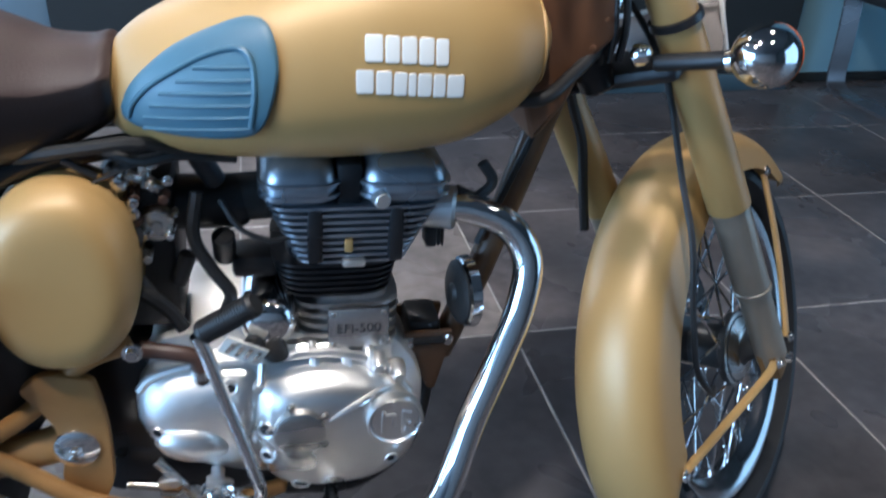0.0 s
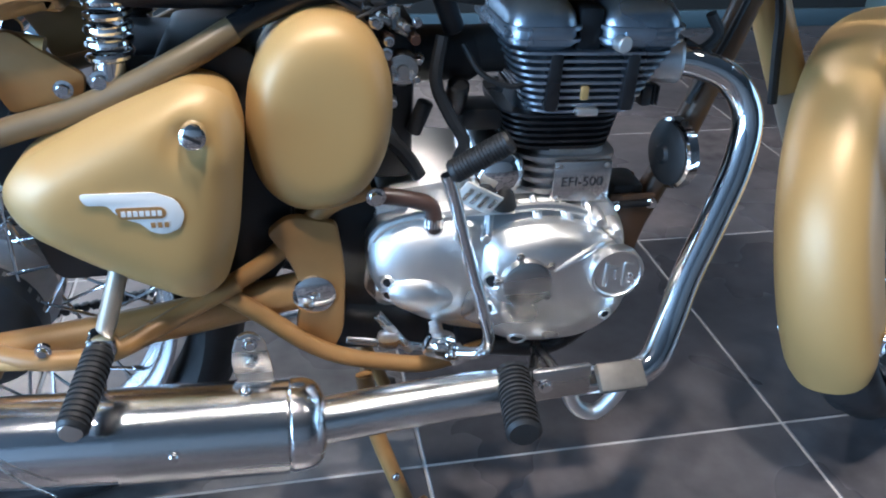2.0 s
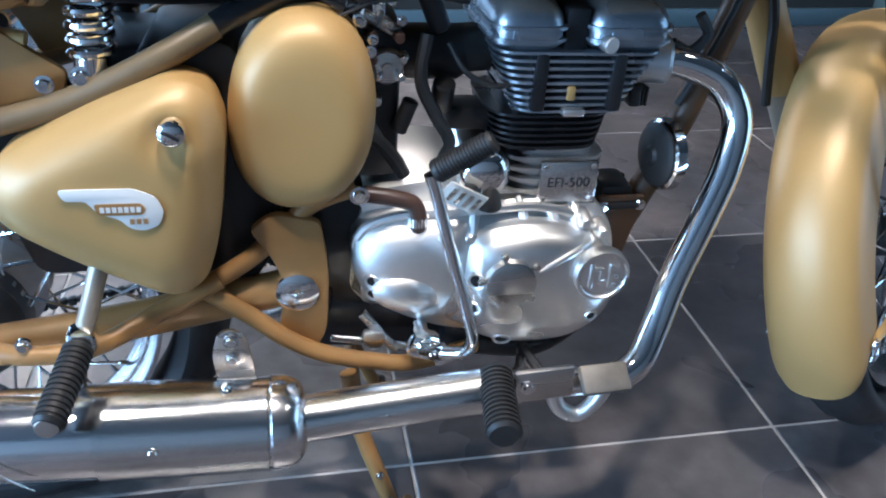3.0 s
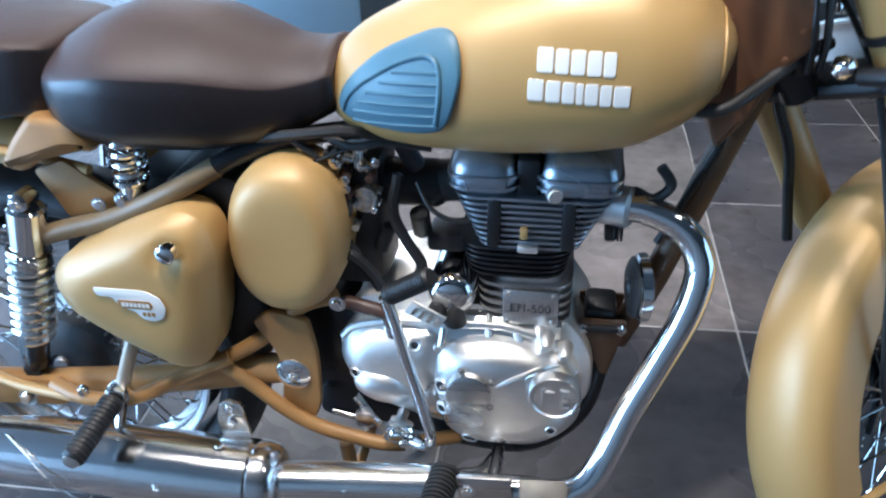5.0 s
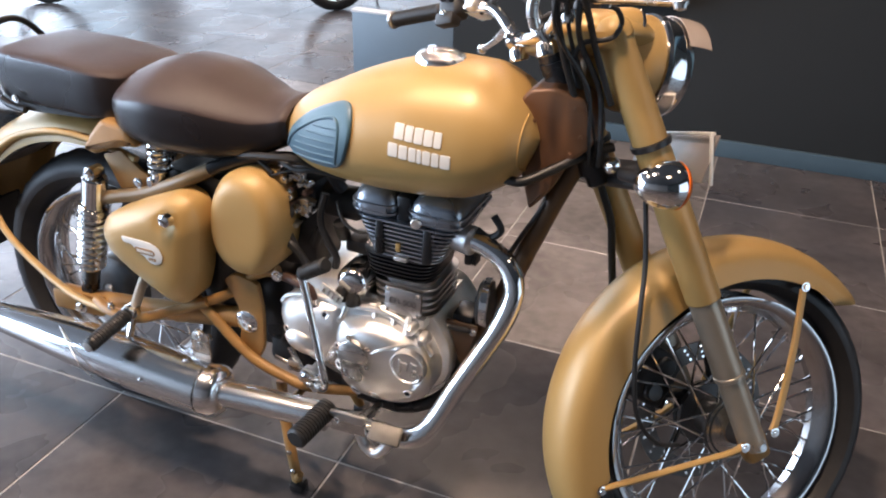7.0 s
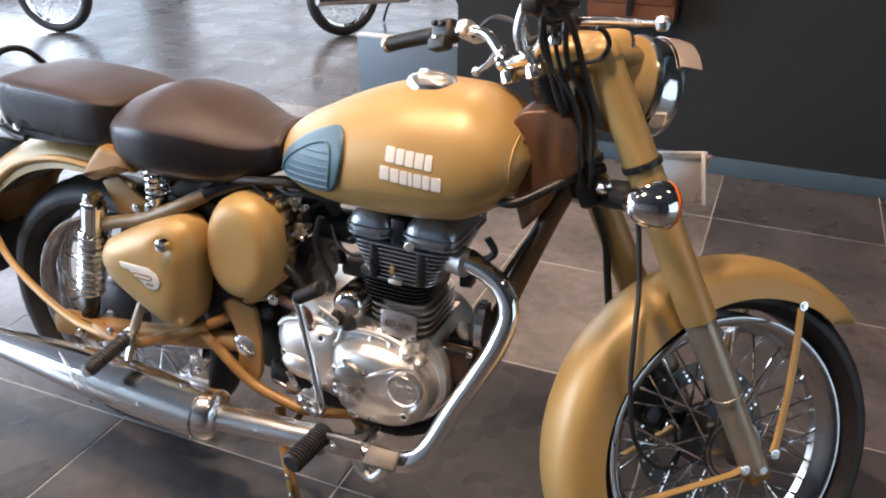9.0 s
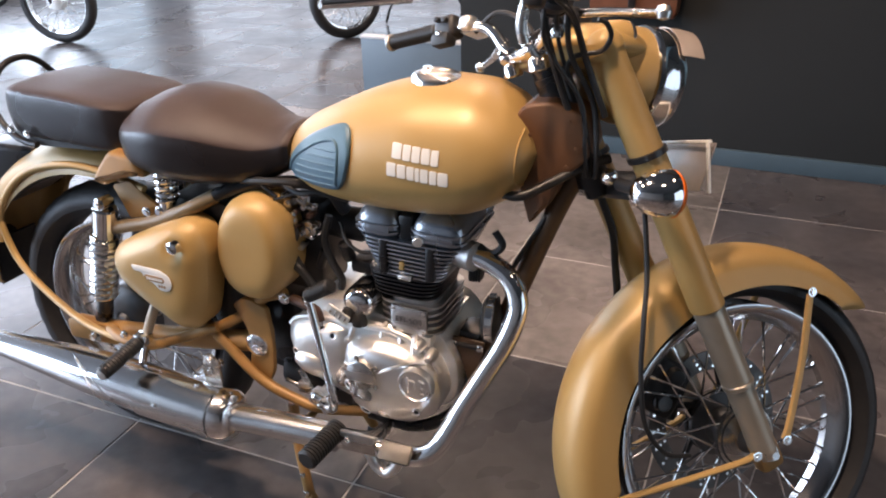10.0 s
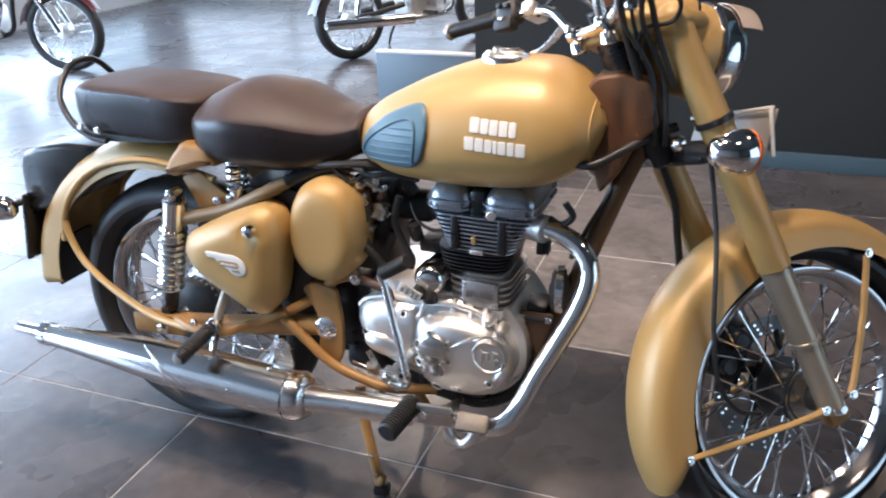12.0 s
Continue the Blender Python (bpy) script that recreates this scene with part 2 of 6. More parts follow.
def box(size, at=(0, 0, 0), bevel=0.003, rot=(0, 0, 0), seg=2):
    bm = bmesh.new()
    bmesh.ops.create_cube(bm, size=1)
    bmesh.ops.scale(bm, vec=size, verts=bm.verts)
    if bevel:
        bmesh.ops.bevel(bm, geom=bm.edges[:], offset=min(bevel, min(size) * 0.45), segments=seg, affect="EDGES", profile=0.5)
    bmesh.ops.transform(bm, matrix=pose(*at, *rot), verts=bm.verts)
    return bm


def slab(outline, thick, bevel=0.002, axis="y", at=0.0, seg=2):
    """A flat outline of (x, z) made into a plate from y = at to y = at - thick (towards the viewer's side), edges rounded."""
    bm = bmesh.new()
    f = bm.faces.new([bm.verts.new((x, at, z)) for x, z in outline])
    out = bmesh.ops.extrude_face_region(bm, geom=[f])
    vs = [v for v in out["geom"] if isinstance(v, bmesh.types.BMVert)]
    bmesh.ops.translate(bm, verts=vs, vec=(0, -thick, 0))
    if bevel:
        es = [e for e in bm.edges if all(abs(v.co.y - (at - thick)) < 1e-6 for v in e.verts)]
        bmesh.ops.bevel(bm, geom=es, offset=bevel, segments=seg, affect="EDGES", profile=0.5)
    return bm


def round_poly(pts, r, n=5):
    """An outline with its corners rounded; r: one radius or one a corner."""
    out, k = [], len(pts)
    rs = r if hasattr(r, "__len__") else [r] * k
    for i in range(k):
        p, a, b = Vector(pts[i]), Vector(pts[i - 1]), Vector(pts[(i + 1) % k])
        u, v = (a - p), (b - p)
        q = min(rs[i], u.length * 0.48, v.length * 0.48)
        u, v = p + u.normalized() * q, p + v.normalized() * q
        for s in range(n + 1):
            t = s / n
            c = (1 - t) ** 2 * u + 2 * t * (1 - t) * p + t * t * v
            out.append((c.x, c.y))
    return out


def bolt(parent, at, r=0.008, h=0.006, mat=None, axis="y", name="bolt", sign=-1, m=None):
    """A domed hexagon bolt head with its washer."""
    bm = revolve([(0, h), (r * 0.55, h), (r * 0.62, h * 0.8), (r * 0.66, h * 0.45), (r, h * 0.4), (r, 0)], 12, axis)
    if sign < 0:
        bmesh.ops.scale(bm, vec={"y": (1, -1, 1), "x": (-1, 1, 1), "z": (1, 1, -1)}[axis], verts=bm.verts)
    bmesh.ops.translate(bm, verts=bm.verts, vec=at)
    return part(name, bm, mat or CHROME, parent, m=m)


def shaft(a, b, r, seg=14, r2=None):
    """A straight bar from a to b with chamfered ends."""
    a, b = Vector(a), Vector(b)
    L = (b - a).length
    r2 = r if r2 is None else r2
    bm = revolve([(0, 0), (r * 0.85, 0), (r, min(0.15 * r, L / 4)), (r2, L - min(0.15 * r2, L / 4)), (r2 * 0.85, L), (0, L)], seg)
    m = Matrix.Translation(a) @ (b - a).to_track_quat("Z", "Y").to_matrix().to_4x4()
    bmesh.ops.transform(bm, matrix=m, verts=bm.verts)
    return bm


def merge(*bms):
    me = bpy.data.meshes.new("t")
    out = bmesh.new()
    for b in bms:
        b.to_mesh(me)
        b.free()
        out.from_mesh(me)
        me.clear_geometry()
    bpy.data.meshes.remove(me)
    return out


def ribbed(a, b, r, ribs, depth=0.0015, seg=18):
    """A ribbed rubber sleeve from a to b."""
    a, b = Vector(a), Vector(b)
    L = (b - a).length
    prof = [(0, 0), (r * 0.8, 0), (r, 0.004)]
    for i in range(ribs):
        z0 = 0.006 + (L - 0.012) * i / ribs
        w = (L - 0.012) / ribs
        prof += [(r, z0 + w * 0.1), (r, z0 + w * 0.55), (r - depth, z0 + w * 0.65), (r - depth, z0 + w * 0.95)]
    prof += [(r, L - 0.004), (r * 0.8, L), (0, L)]
    bm = revolve(prof, seg)
    bmesh.ops.transform(bm, matrix=Matrix.Translation(a) @ (b - a).to_track_quat("Z", "Y").to_matrix().to_4x4(), verts=bm.verts)
    return bm


def helix(a, b, r, wire, turns, seg=8):
    a, b = Vector(a), Vector(b)
    d = b - a
    q = d.to_track_quat("Z", "Y").to_matrix()
    n = int(turns * 16)
    pts = [a + q @ Vector((r * math.cos(6.2832 * turns * i / n), r * math.sin(6.2832 * turns * i / n), d.length * i / n)) for i in range(n + 1)]
    return tube(pts, wire, seg, smooth=False)

# ---- the showroom ----
X0, X1, Y0, Y1, TOP = -5.8, 5.0, -5.2, 7.0, 3.1
WY, WX = 2.36, 3.08


def wall(name, size, at, mat, label):
    return tagged(part(name, box(size, at, 0), mat, smooth=False), label, "wall", kind="structure")


tagged(part("floor", box((X1 - X0, Y1 - Y0, 0.1), ((X0 + X1) / 2, (Y0 + Y1) / 2, -0.0514), 0), GROUT, smooth=False), "polished dark slate floor tiles with pale grout", "floor", kind="structure")
tagged(part("ceiling", box((X1 - X0, Y1 - Y0, 0.1), ((X0 + X1) / 2, (Y0 + Y1) / 2, TOP + 0.05), 0), CEIL, smooth=False), "plain grey showroom ceiling", "ceiling", kind="structure")
for y0, y1 in ((Y0, -2.0), (0.5, Y1)):
    wall("wall_east", (0.12, y1 - y0, TOP), (X1 + 0.06, (y0 + y1) / 2, TOP / 2), WALLDARK, "plain dark painted showroom wall")
wall("wall_east", (0.12, 2.5, TOP - 2.3), (X1 + 0.06, -0.75, (TOP + 2.3) / 2), WALLDARK, "dark painted wall over the glazed side door")
for y0 in (-1.98, -0.75, 0.48):
    tagged(part("trim", box((0.06, 0.05, 2.3), (X1 + 0.05, y0, 1.15), 0.004), WALLPALE), "pale upright of the glazed side door", "door frame", kind="structure")
tagged(part("backdrop", box((0.02, 3.4, 2.9), (X1 + 0.5, -0.75, 1.4), 0), SKYGLOW_SIDE, smooth=False), "bright overcast daylight outside the side door", "backdrop", kind="structure")
wall("wall_south", (X1 - X0, 0.12, TOP), ((X0 + X1) / 2, Y0 - 0.06, TOP / 2), WALLGREY, "plain grey painted showroom wall")
wall("wall_back", (X1 - X0, 0.12, 0.3), ((X0 + X1) / 2, Y1 + 0.06, 0.15), WALLPALE, "low sill wall under the glazed back")
tagged(part("backdrop", box((X1 - X0, 0.02, TOP - 0.3), ((X0 + X1) / 2, Y1 + 0.4, (TOP + 0.3) / 2), 0), SKYGLOW_BACK, smooth=False), "bright overcast daylight outside the glazing", "backdrop", kind="structure")
for i in range(7):
    tagged(part("trim", box((0.04, 0.06, TOP), (X0 + i * 1.8, Y1 + 0.05, TOP / 2), 0.004), WALLPALE), "pale window mullion of the glazed back", "window frame", kind="structure")
    tagged(part("trim", box((0.06, 0.04, TOP), (X0 - 0.05, Y0 + i * 2.0, TOP / 2), 0.004), WALLPALE), "pale window mullion of the glazed front", "window frame", kind="structure")
wall("wall_west", (0.12, Y1 - Y0, 0.3), (X0 - 0.06, (Y0 + Y1) / 2, 0.15), WALLPALE, "low sill wall under the glazed front")
wall("wall_display", (WX + 0.08, 0.1, TOP), ((WX - 0.08) / 2, WY + 0.05, TOP / 2), WALLDARK, "dark grey matt painted partition wall")
tagged(part("baseboard", box((WX + 0.08, 0.02, 0.078), ((WX - 0.08) / 2, WY - 0.008, 0.039), 0.003), SKIRT), "blue-grey skirting board along the dark partition", "baseboard", kind="structure")
wall("wall_alcove", (X1 - WX, 0.1, TOP), ((X1 + WX) / 2, WY + 0.16, TOP / 2), WALLBLUE, "pale blue painted wall beyond the dark partition")
tagged(part("baseboard", box((X1 - WX, 0.015, 0.045), ((X1 + WX) / 2, WY + 0.1, 0.0225), 0.003), WALLDARK), "dark skirting under the pale blue wall", "baseboard", kind="structure")
# glazed front with daylight outside
tagged(part("backdrop", box((0.02, Y1 - Y0, TOP - 0.3), (X0 - 0.4, (Y0 + Y1) / 2, (TOP + 0.3) / 2), 0), SKYGLOW, smooth=False), "bright overcast daylight outside the glazing", "backdrop", kind="structure")

# ---- the motorcycle ----
bike = thing("motorcycle", "sand-coloured retro motorcycle with brown leather saddles on its stand", "motorcycle")
# on its centre stand it sits a little nose-down and leans slightly away
STRETCH = Matrix.Translation((-0.004, 0, 0)) @ Matrix.Diagonal((1.01, 1, 1, 1))
bike.matrix_basis = pose(0, 0, 0, -1.7, 1.1, -0.4) @ STRETCH

# steering: everything of the front end turns left about the raked head axis
P0, RAKE, STEER = Vector((1.3184, 0.0164, 0.3488)), radians(27.5), radians(43.5)
AX = Vector((-math.sin(RAKE), 0, math.cos(RAKE)))
FRONT = STRETCH.inverted() @ Matrix.Translation(P0) @ Matrix.Rotation(STEER, 4, AX)
# in the front end's own frame: x ahead of the head axis at axle height, y to the left, z up from the axle
FWD = 0.068
WC = Vector((FWD, 0, 0.006))


def fork_x(z):
    return FWD - math.tan(RAKE) * z


def fpart(name, bm, mat, parent=None, label=""):
    return part(name, bm, mat, parent or bike, label, m=FRONT if parent in (None, bike) else None)


def wheel(name, rim_r, tyre_r, half, m, hub_r, label):
    """A spoked wheel about the local y axis, with its tyre, rim, hub and spokes."""
    w = part(name, revolve([(0, -0.075), (0.012, -0.075), (0.02, -0.06), (hub_r * 0.5, -0.055), (hub_r, -0.045), (hub_r, -0.035), (hub_r * 0.62, -0.025), (hub_r * 0.62, 0.025), (hub_r, 0.035), (hub_r, 0.045), (hub_r * 0.5, 0.055), (0.02, 0.06), (0, 0.075)], 32, "y"), CASTING if name == "rear_wheel" else DRUM, bike, label, m=m)
    t = tyre_r - rim_r
    prof = []
    for a in np.linspace(-2.55, 2.55, 23):
        prof.append((rim_r + 0.006 + t * 0.47 + (t * 0.53 - 0.006) * math.cos(a) * (1.0 if abs(a) < 1.6 else 1.0), half * math.sin(a) * (1.12 if abs(a) < 2 else 1.0)))
    seg, rings = 120, []
    for k in range(seg):
        a = 2 * math.pi * k / seg
        ring = []
        for j, (r, h) in enumerate(prof):
            groove = 0.0
            if 6 <= j <= 16:
                if j in (9, 13):
                    groove = 0.004
                elif (k + (j % 2)) % 3 == 0:
                    groove = 0.003
            rr = r - groove
            ring.append((rr * math.cos(a), h, rr * math.sin(a)))
        rings.append(ring)
    bm = loft(rings, closed=True, caps=False, loop=True)
    part("tyre", bm, TYRE, w, "black rubber tyre with cut tread")
    hw = half * 0.78
    part("rim", ring_solid([(rim_r, -hw), (rim_r, -hw + 0.004), (rim_r - 0.012, -hw + 0.008), (rim_r - 0.017, -hw * 0.5), (rim_r - 0.026, 0), (rim_r - 0.017, hw * 0.5), (rim_r - 0.012, hw - 0.008), (rim_r, hw - 0.004), (rim_r, hw), (rim_r - 0.005, hw), (rim_r - 0.018, hw * 0.80), (rim_r - 0.024, hw * 0.55), (rim_r - 0.034, 0.008), (rim_r - 0.034, -0.008), (rim_r - 0.024, -hw * 0.55), (rim_r - 0.018, -hw * 0.80), (rim_r - 0.005, -hw)], 96), RIM, w, "chromed steel rim")
    for i in range(40):
        a = 2 * math.pi * (i + 0.5) / 40
        side = 1 if i % 2 else -1
        lean = 0.42 if (i // 2) % 2 else -0.42
        r1 = hub_r - 0.006
        p = Vector((r1 * math.cos(a + lean * 1.5), side * 0.04, r1 * math.sin(a + lean * 1.5)))
        q = Vector(((rim_r - 0.03) * math.cos(a), side * 0.006, (rim_r - 0.03) * math.sin(a)))
        s = part("spoke", merge(shaft(p, q, 0.0023, 6), shaft(q + (p - q) * 0.075, q, 0.0036, 6)), CHROME, w)
    return w


front_wheel = wheel("front_wheel", 0.250, 0.320, 0.045, FRONT @ Matrix.Translation(WC), 0.062, "spoked front wheel with drilled brake disc")
rear_wheel = wheel("rear_wheel", 0.243, 0.330, 0.057, STRETCH.inverted() @ pose(0, 0, 0.33), 0.085, "spoked rear wheel with drum hub")

# drilled brake disc on the far side, with a five-armed carrier
bm = ring_solid([(0.142, 0.058), (0.142, 0.062), (0.104, 0.062), (0.104, 0.058)], 64)
disc = part("brake_disc", bm, DISC, front_wheel, "drilled steel brake disc")
# brightness of the drilled holes, put in as small chrome dots
for i in range(24):
    for r in (0.111, 0.122, 0.133):
        a = 2 * math.pi * i / 24 + r * 3
        part("disc_hole", revolve([(0, 0.0), (0.0030, 0.0), (0.0036, 0.0014), (0, 0.0014)], 8, "y", (r * math.cos(a), 0.0566, r * math.sin(a))), CHROME, disc)
part("disc_carrier", revolve([(0.03, 0.050), (0.060, 0.053), (0.062, 0.060), (0.03, 0.062)], 24, "y"), DARK, front_wheel)
for i in range(5):
    a = 2 * math.pi * i / 5
    part("carrier_arm", shaft((0.055 * math.cos(a), 0.057, 0.055 * math.sin(a)), (0.112 * math.cos(a + 0.3), 0.059, 0.112 * math.sin(a + 0.3)), 0.007, 8), DARK, disc)
part("hub_flange", revolve([(0.012, -0.058), (0.040, -0.056), (0.052, -0.048), (0.060, -0.046), (0.060, -0.040)], 32, "y"), STEEL, front_wheel)


def fender(name, rad, half, a0, a1, m, label, depth, nose=0.0, tail=0.0):
    """A curved mudguard of U section round the y axis, angles in degrees from ahead, upwards; nose and tail: how far, in degrees, the middle of each end reaches past its corners."""
    rings = []
    for u in np.linspace(0, 1, 81):
        end = min(u, 1 - u)
        dr = depth(u)
        hw = half * (1 - 0.10 * max(0, 1 - end / 0.03) ** 2)
        sec = []
        for v in np.linspace(-1, 1, 17):
            t = v * math.pi / 2
            sec.append((hw * math.copysign(abs(math.sin(t)) ** 0.9, t), rad - 0.052 + 0.052 * abs(math.cos(t)) ** 0.8))
        sec = [(-hw - 0.003, rad - 0.052 - dr), (-hw - 0.002, rad - 0.052 - dr * 0.5)] + sec + [(hw + 0.002, rad - 0.052 - dr * 0.5), (hw + 0.003, rad - 0.052 - dr)]
        inner = [(w * 0.965, r - 0.004 if abs(w) < hw * 0.95 else r) for w, r in sec[::-1]]
        ring = []
        for w, r in sec + inner:
            side = min(1, ((rad - r) / (0.052 + max(dr, 0.001)))) ** 1.5
            a = radians(a0 + (a1 - a0) * u + side * (nose * max(0, 1 - u / 0.16) - tail * max(0, 1 - (1 - u) / 0.16)))
            ring.append((r * math.cos(a), w, r * math.sin(a)))
        rings.append(ring)
    return part(name, loft(rings), PAINT, bike, label, m=m)


ff = fender("front_fender", 0.361, 0.066, 43, 209, FRONT @ Matrix.Translation(WC), "deeply valanced sand-painted front mudguard", lambda u: 0.008 + 0.024 * max(0, min(1, (u - 0.1) / 0.4)), 10, 12)
rf = fender("rear_fender", 0.437, 0.094, 76, 178, STRETCH.inverted() @ pose(-0.025, 0, 0.325), "sand-painted rear mudguard", lambda u: 0.002 + 0.045 * u, 0, 4)

# ---- tank ----


def tank_section(x, zb, zt, hw, n=2.2, mid=0.42, seg=48, low=2.4):
    zc = zb + (zt - zb) * mid
    out = []
    for a in np.linspace(0, 2 * math.pi, seg, endpoint=False):
        c, s = math.cos(a), math.sin(a)
        e = n if s > 0 else low
        y = hw * math.copysign(abs(c) ** (2 / e), c)
        z = zc + (zt - zc if s > 0 else zc - zb) * math.copysign(abs(s) ** (2 / e), s)
        out.append((x, y, z))
    return out


TX = [0.478, 0.484, 0.497, 0.525, 0.575, 0.632, 0.705, 0.787, 0.860, 0.912, 0.948, 0.971, 0.981]
TB = [0.800, 0.782, 0.764, 0.750, 0.741, 0.737, 0.736, 0.740, 0.751, 0.776, 0.806, 0.856, 0.890]
TT = [0.822, 0.843, 0.860, 0.884, 0.911, 0.939, 0.967, 0.987, 0.986, 0.969, 0.943, 0.909, 0.876]
TW = [0.016, 0.040, 0.062, 0.088, 0.114, 0.132, 0.144, 0.148, 0.145, 0.133, 0.111, 0.076, 0.03]


def tank_at(x):
    q = np.array([x])
    return float(interp(TX, TB, q)[0]), float(interp(TX, TT, q)[0]), float(interp(TX, TW, q)[0])


def tank_y(x, z, out=0.0):
    """The tank's right flank at x, z."""
    zb, zt, hw = tank_at(x)
    zc = zb + (zt - zb) * 0.42
    v = min(0.999, abs(z - zc) / ((zt - zc) if z > zc else (zc - zb)))
    e = 2.2 if z > zc else 2.4
    return -hw * (1 - v ** e) ** (1 / e) - out


xs = 0.478 + 0.503 * (0.5 - 0.5 * np.cos(np.linspace(0, math.pi, 56)))
tank = part("fuel_tank", loft([tank_section(x, *tank_at(x)) for x in xs]), PAINT, bike, "teardrop sand-painted fuel tank")

# knee pad: a rubber moulding laid on the flank, coloured as lit blue
PADX = [(0.508, 0.806), (0.518, 0.828), (0.535, 0.848), (0.565, 0.873), (0.605, 0.894), (0.642, 0.907), (0.662, 0.899), (0.669, 0.866), (0.662, 0.828), (0.650, 0.800), (0.630, 0.788), (0.583, 0.784), (0.535, 0.787), (0.512, 0.794)]


def on_tank(outline, thick, inset, mat, name, parent, label="", lift=0.0, rows=6):
    """A pad following the tank's flank inside an outline."""
    c = Vector((sum(p[0] for p in outline) / len(outline), sum(p[1] for p in outline) / len(outline)))
    rings = []
    for s, th in [(1.0, -0.004), (1.0, thick * 0.5), (1 - inset * 0.4, thick * 0.9), (1 - inset, thick), (0.7, thick), (0.45, thick), (0.2, thick)]:
        ring = []
        for p in outline:
            q = c + (Vector(p) - c) * s
            ring.append((q.x, tank_y(q.x, q.y, th + lift), q.y))
        rings.append(ring)
    return part(name, loft(rings), mat, parent, label)


pad_out = [(p.x, p.y) for p in smooth_path([(a, b, 0) for a, b in PADX + PADX[:1]], 4)[:-1]]
pad = on_tank(pad_out, 0.009, 0.10, PAD, "knee_pad", tank, "dark ribbed rubber knee pad, window blue put into its colour")
for i in range(6):
    z = 0.797 + i * 0.0125
    x0 = float(np.interp(z, [0.79, 0.80, 0.83, 0.85, 0.87], [0.540, 0.528, 0.545, 0.573, 0.60]))
    part("rib", tube([(x, tank_y(x, z + (x - 0.6) * 0.1, 0.0092), z + (x - 0.6) * 0.1) for x in np.linspace(x0, 0.642, 7)], 0.0020, 6, smooth=False, flat=1), PAD, pad)
part("pad_bead", tube([(x, tank_y(x, z, 0.0095), z) for x, z in [(0.517, 0.799), (0.523, 0.815), (0.540, 0.834), (0.562, 0.850), (0.596, 0.870), (0.629, 0.880), (0.643, 0.868), (0.644, 0.835), (0.639, 0.803)]], 0.003, 8), PAD, pad)

# tank transfer: two rows of plain white blocks
def transfer_row(x0, x1, z0, z1, dz, n, widths):
    tot = sum(widths)
    x = x0
    for w in widths:
        wx = (x1 - x0) * w / tot
        u0, u1 = x + wx * 0.06, x + wx * 0.94
        zz = z0 + dz * (x - x0) / (x1 - x0)
        ring = []
        for a, b in [(u0, zz), (u1, zz), (u1, zz + (z1 - z0)), (u0, zz + (z1 - z0))]:
            ring.append((a, b))
        ring = round_poly(ring, 0.003, 3)
        on_tank(ring, 0.0006, 0.1, WHITE, "transfer_block", tank, lift=0.0006)
        x += wx


transfer_row(0.752, 0.839, 0.872, 0.898, -0.004, 5, [1.15, 0.95, 1, 1, 0.85])
transfer_row(0.743, 0.857, 0.840, 0.864, -0.006, 7, [1.1, 1, 0.85, 0.5, 0.9, 0.8, 1.1])

# filler cap
cap = part("filler_cap", revolve([(0, 0.007), (0.022, 0.007), (0.026, 0.005), (0.031, 0.0055), (0.034, 0.003), (0.041, 0.001), (0.046, -0.006), (0.046, -0.015)], 40), SATIN, bike, "chromed filler cap with its keyhole flap", m=pose(0.780, -0.012, 0.9885, 0, 2, 0))
part("cap_flap", box((0.036, 0.014, 0.005), (0.004, 0, 0.008), 0.002, (0, 0, 25)), SATIN, cap)
part("cap_lock", revolve([(0, 0.0105), (0.007, 0.0105), (0.009, 0.008), (0.009, 0.005)], 20, "z", (-0.020, 0.004, 0)), CHROME, cap)
part("seam", tube([(0.956, tank_y(0.956, z, 0.0005), z) for z in np.linspace(0.80, 0.925, 12)], 0.0022, 8), PAINT, tank)

# ---- saddles ----


def pad_section(x, zb, zt, hw, e_top=4.2, seg=44, crown=0.12):
    """A saddle slice: flat crowned top, rounded shoulder, skirts drawn in at the foot."""
    out = []
    zm, h = (zb + zt) / 2, (zt - zb) / 2
    for a in np.linspace(0, 2 * math.pi, seg, endpoint=False):
        c, s = math.cos(a), math.sin(a)
        y = math.copysign(abs(c) ** (2 / e_top), c)
        z = math.copysign(abs(s) ** (2 / e_top), s)
        draw = 1 - 0.10 * max(0, -z) ** 1.5 - 0.02 * max(0, z)
        out.append((x, hw * y * draw, zm + h * z - (zt - zb) * crown * max(0, z) * y * y))
    return out


def saddle(name, X, B, T, W, label, crown=0.16, mat=LEATHER, e_top=3.6):
    xs = X[0] + (X[-1] - X[0]) * (0.5 - 0.5 * np.cos(np.linspace(0, math.pi, 44)))
    b, t, w = interp(X, B, xs), interp(X, T, xs), interp(X, W, xs)
    ob = part(name, loft([pad_section(*v, crown=crown, e_top=e_top) for v in zip(xs, b, t, w)]), mat, bike, label)
    # black leather skirt below the brown top
    ob.data.materials.append(LEATHER_SIDE)
    for p in ob.data.polygons:
        if p.normal.z < 0.38:
            p.material_index = 1
    return ob


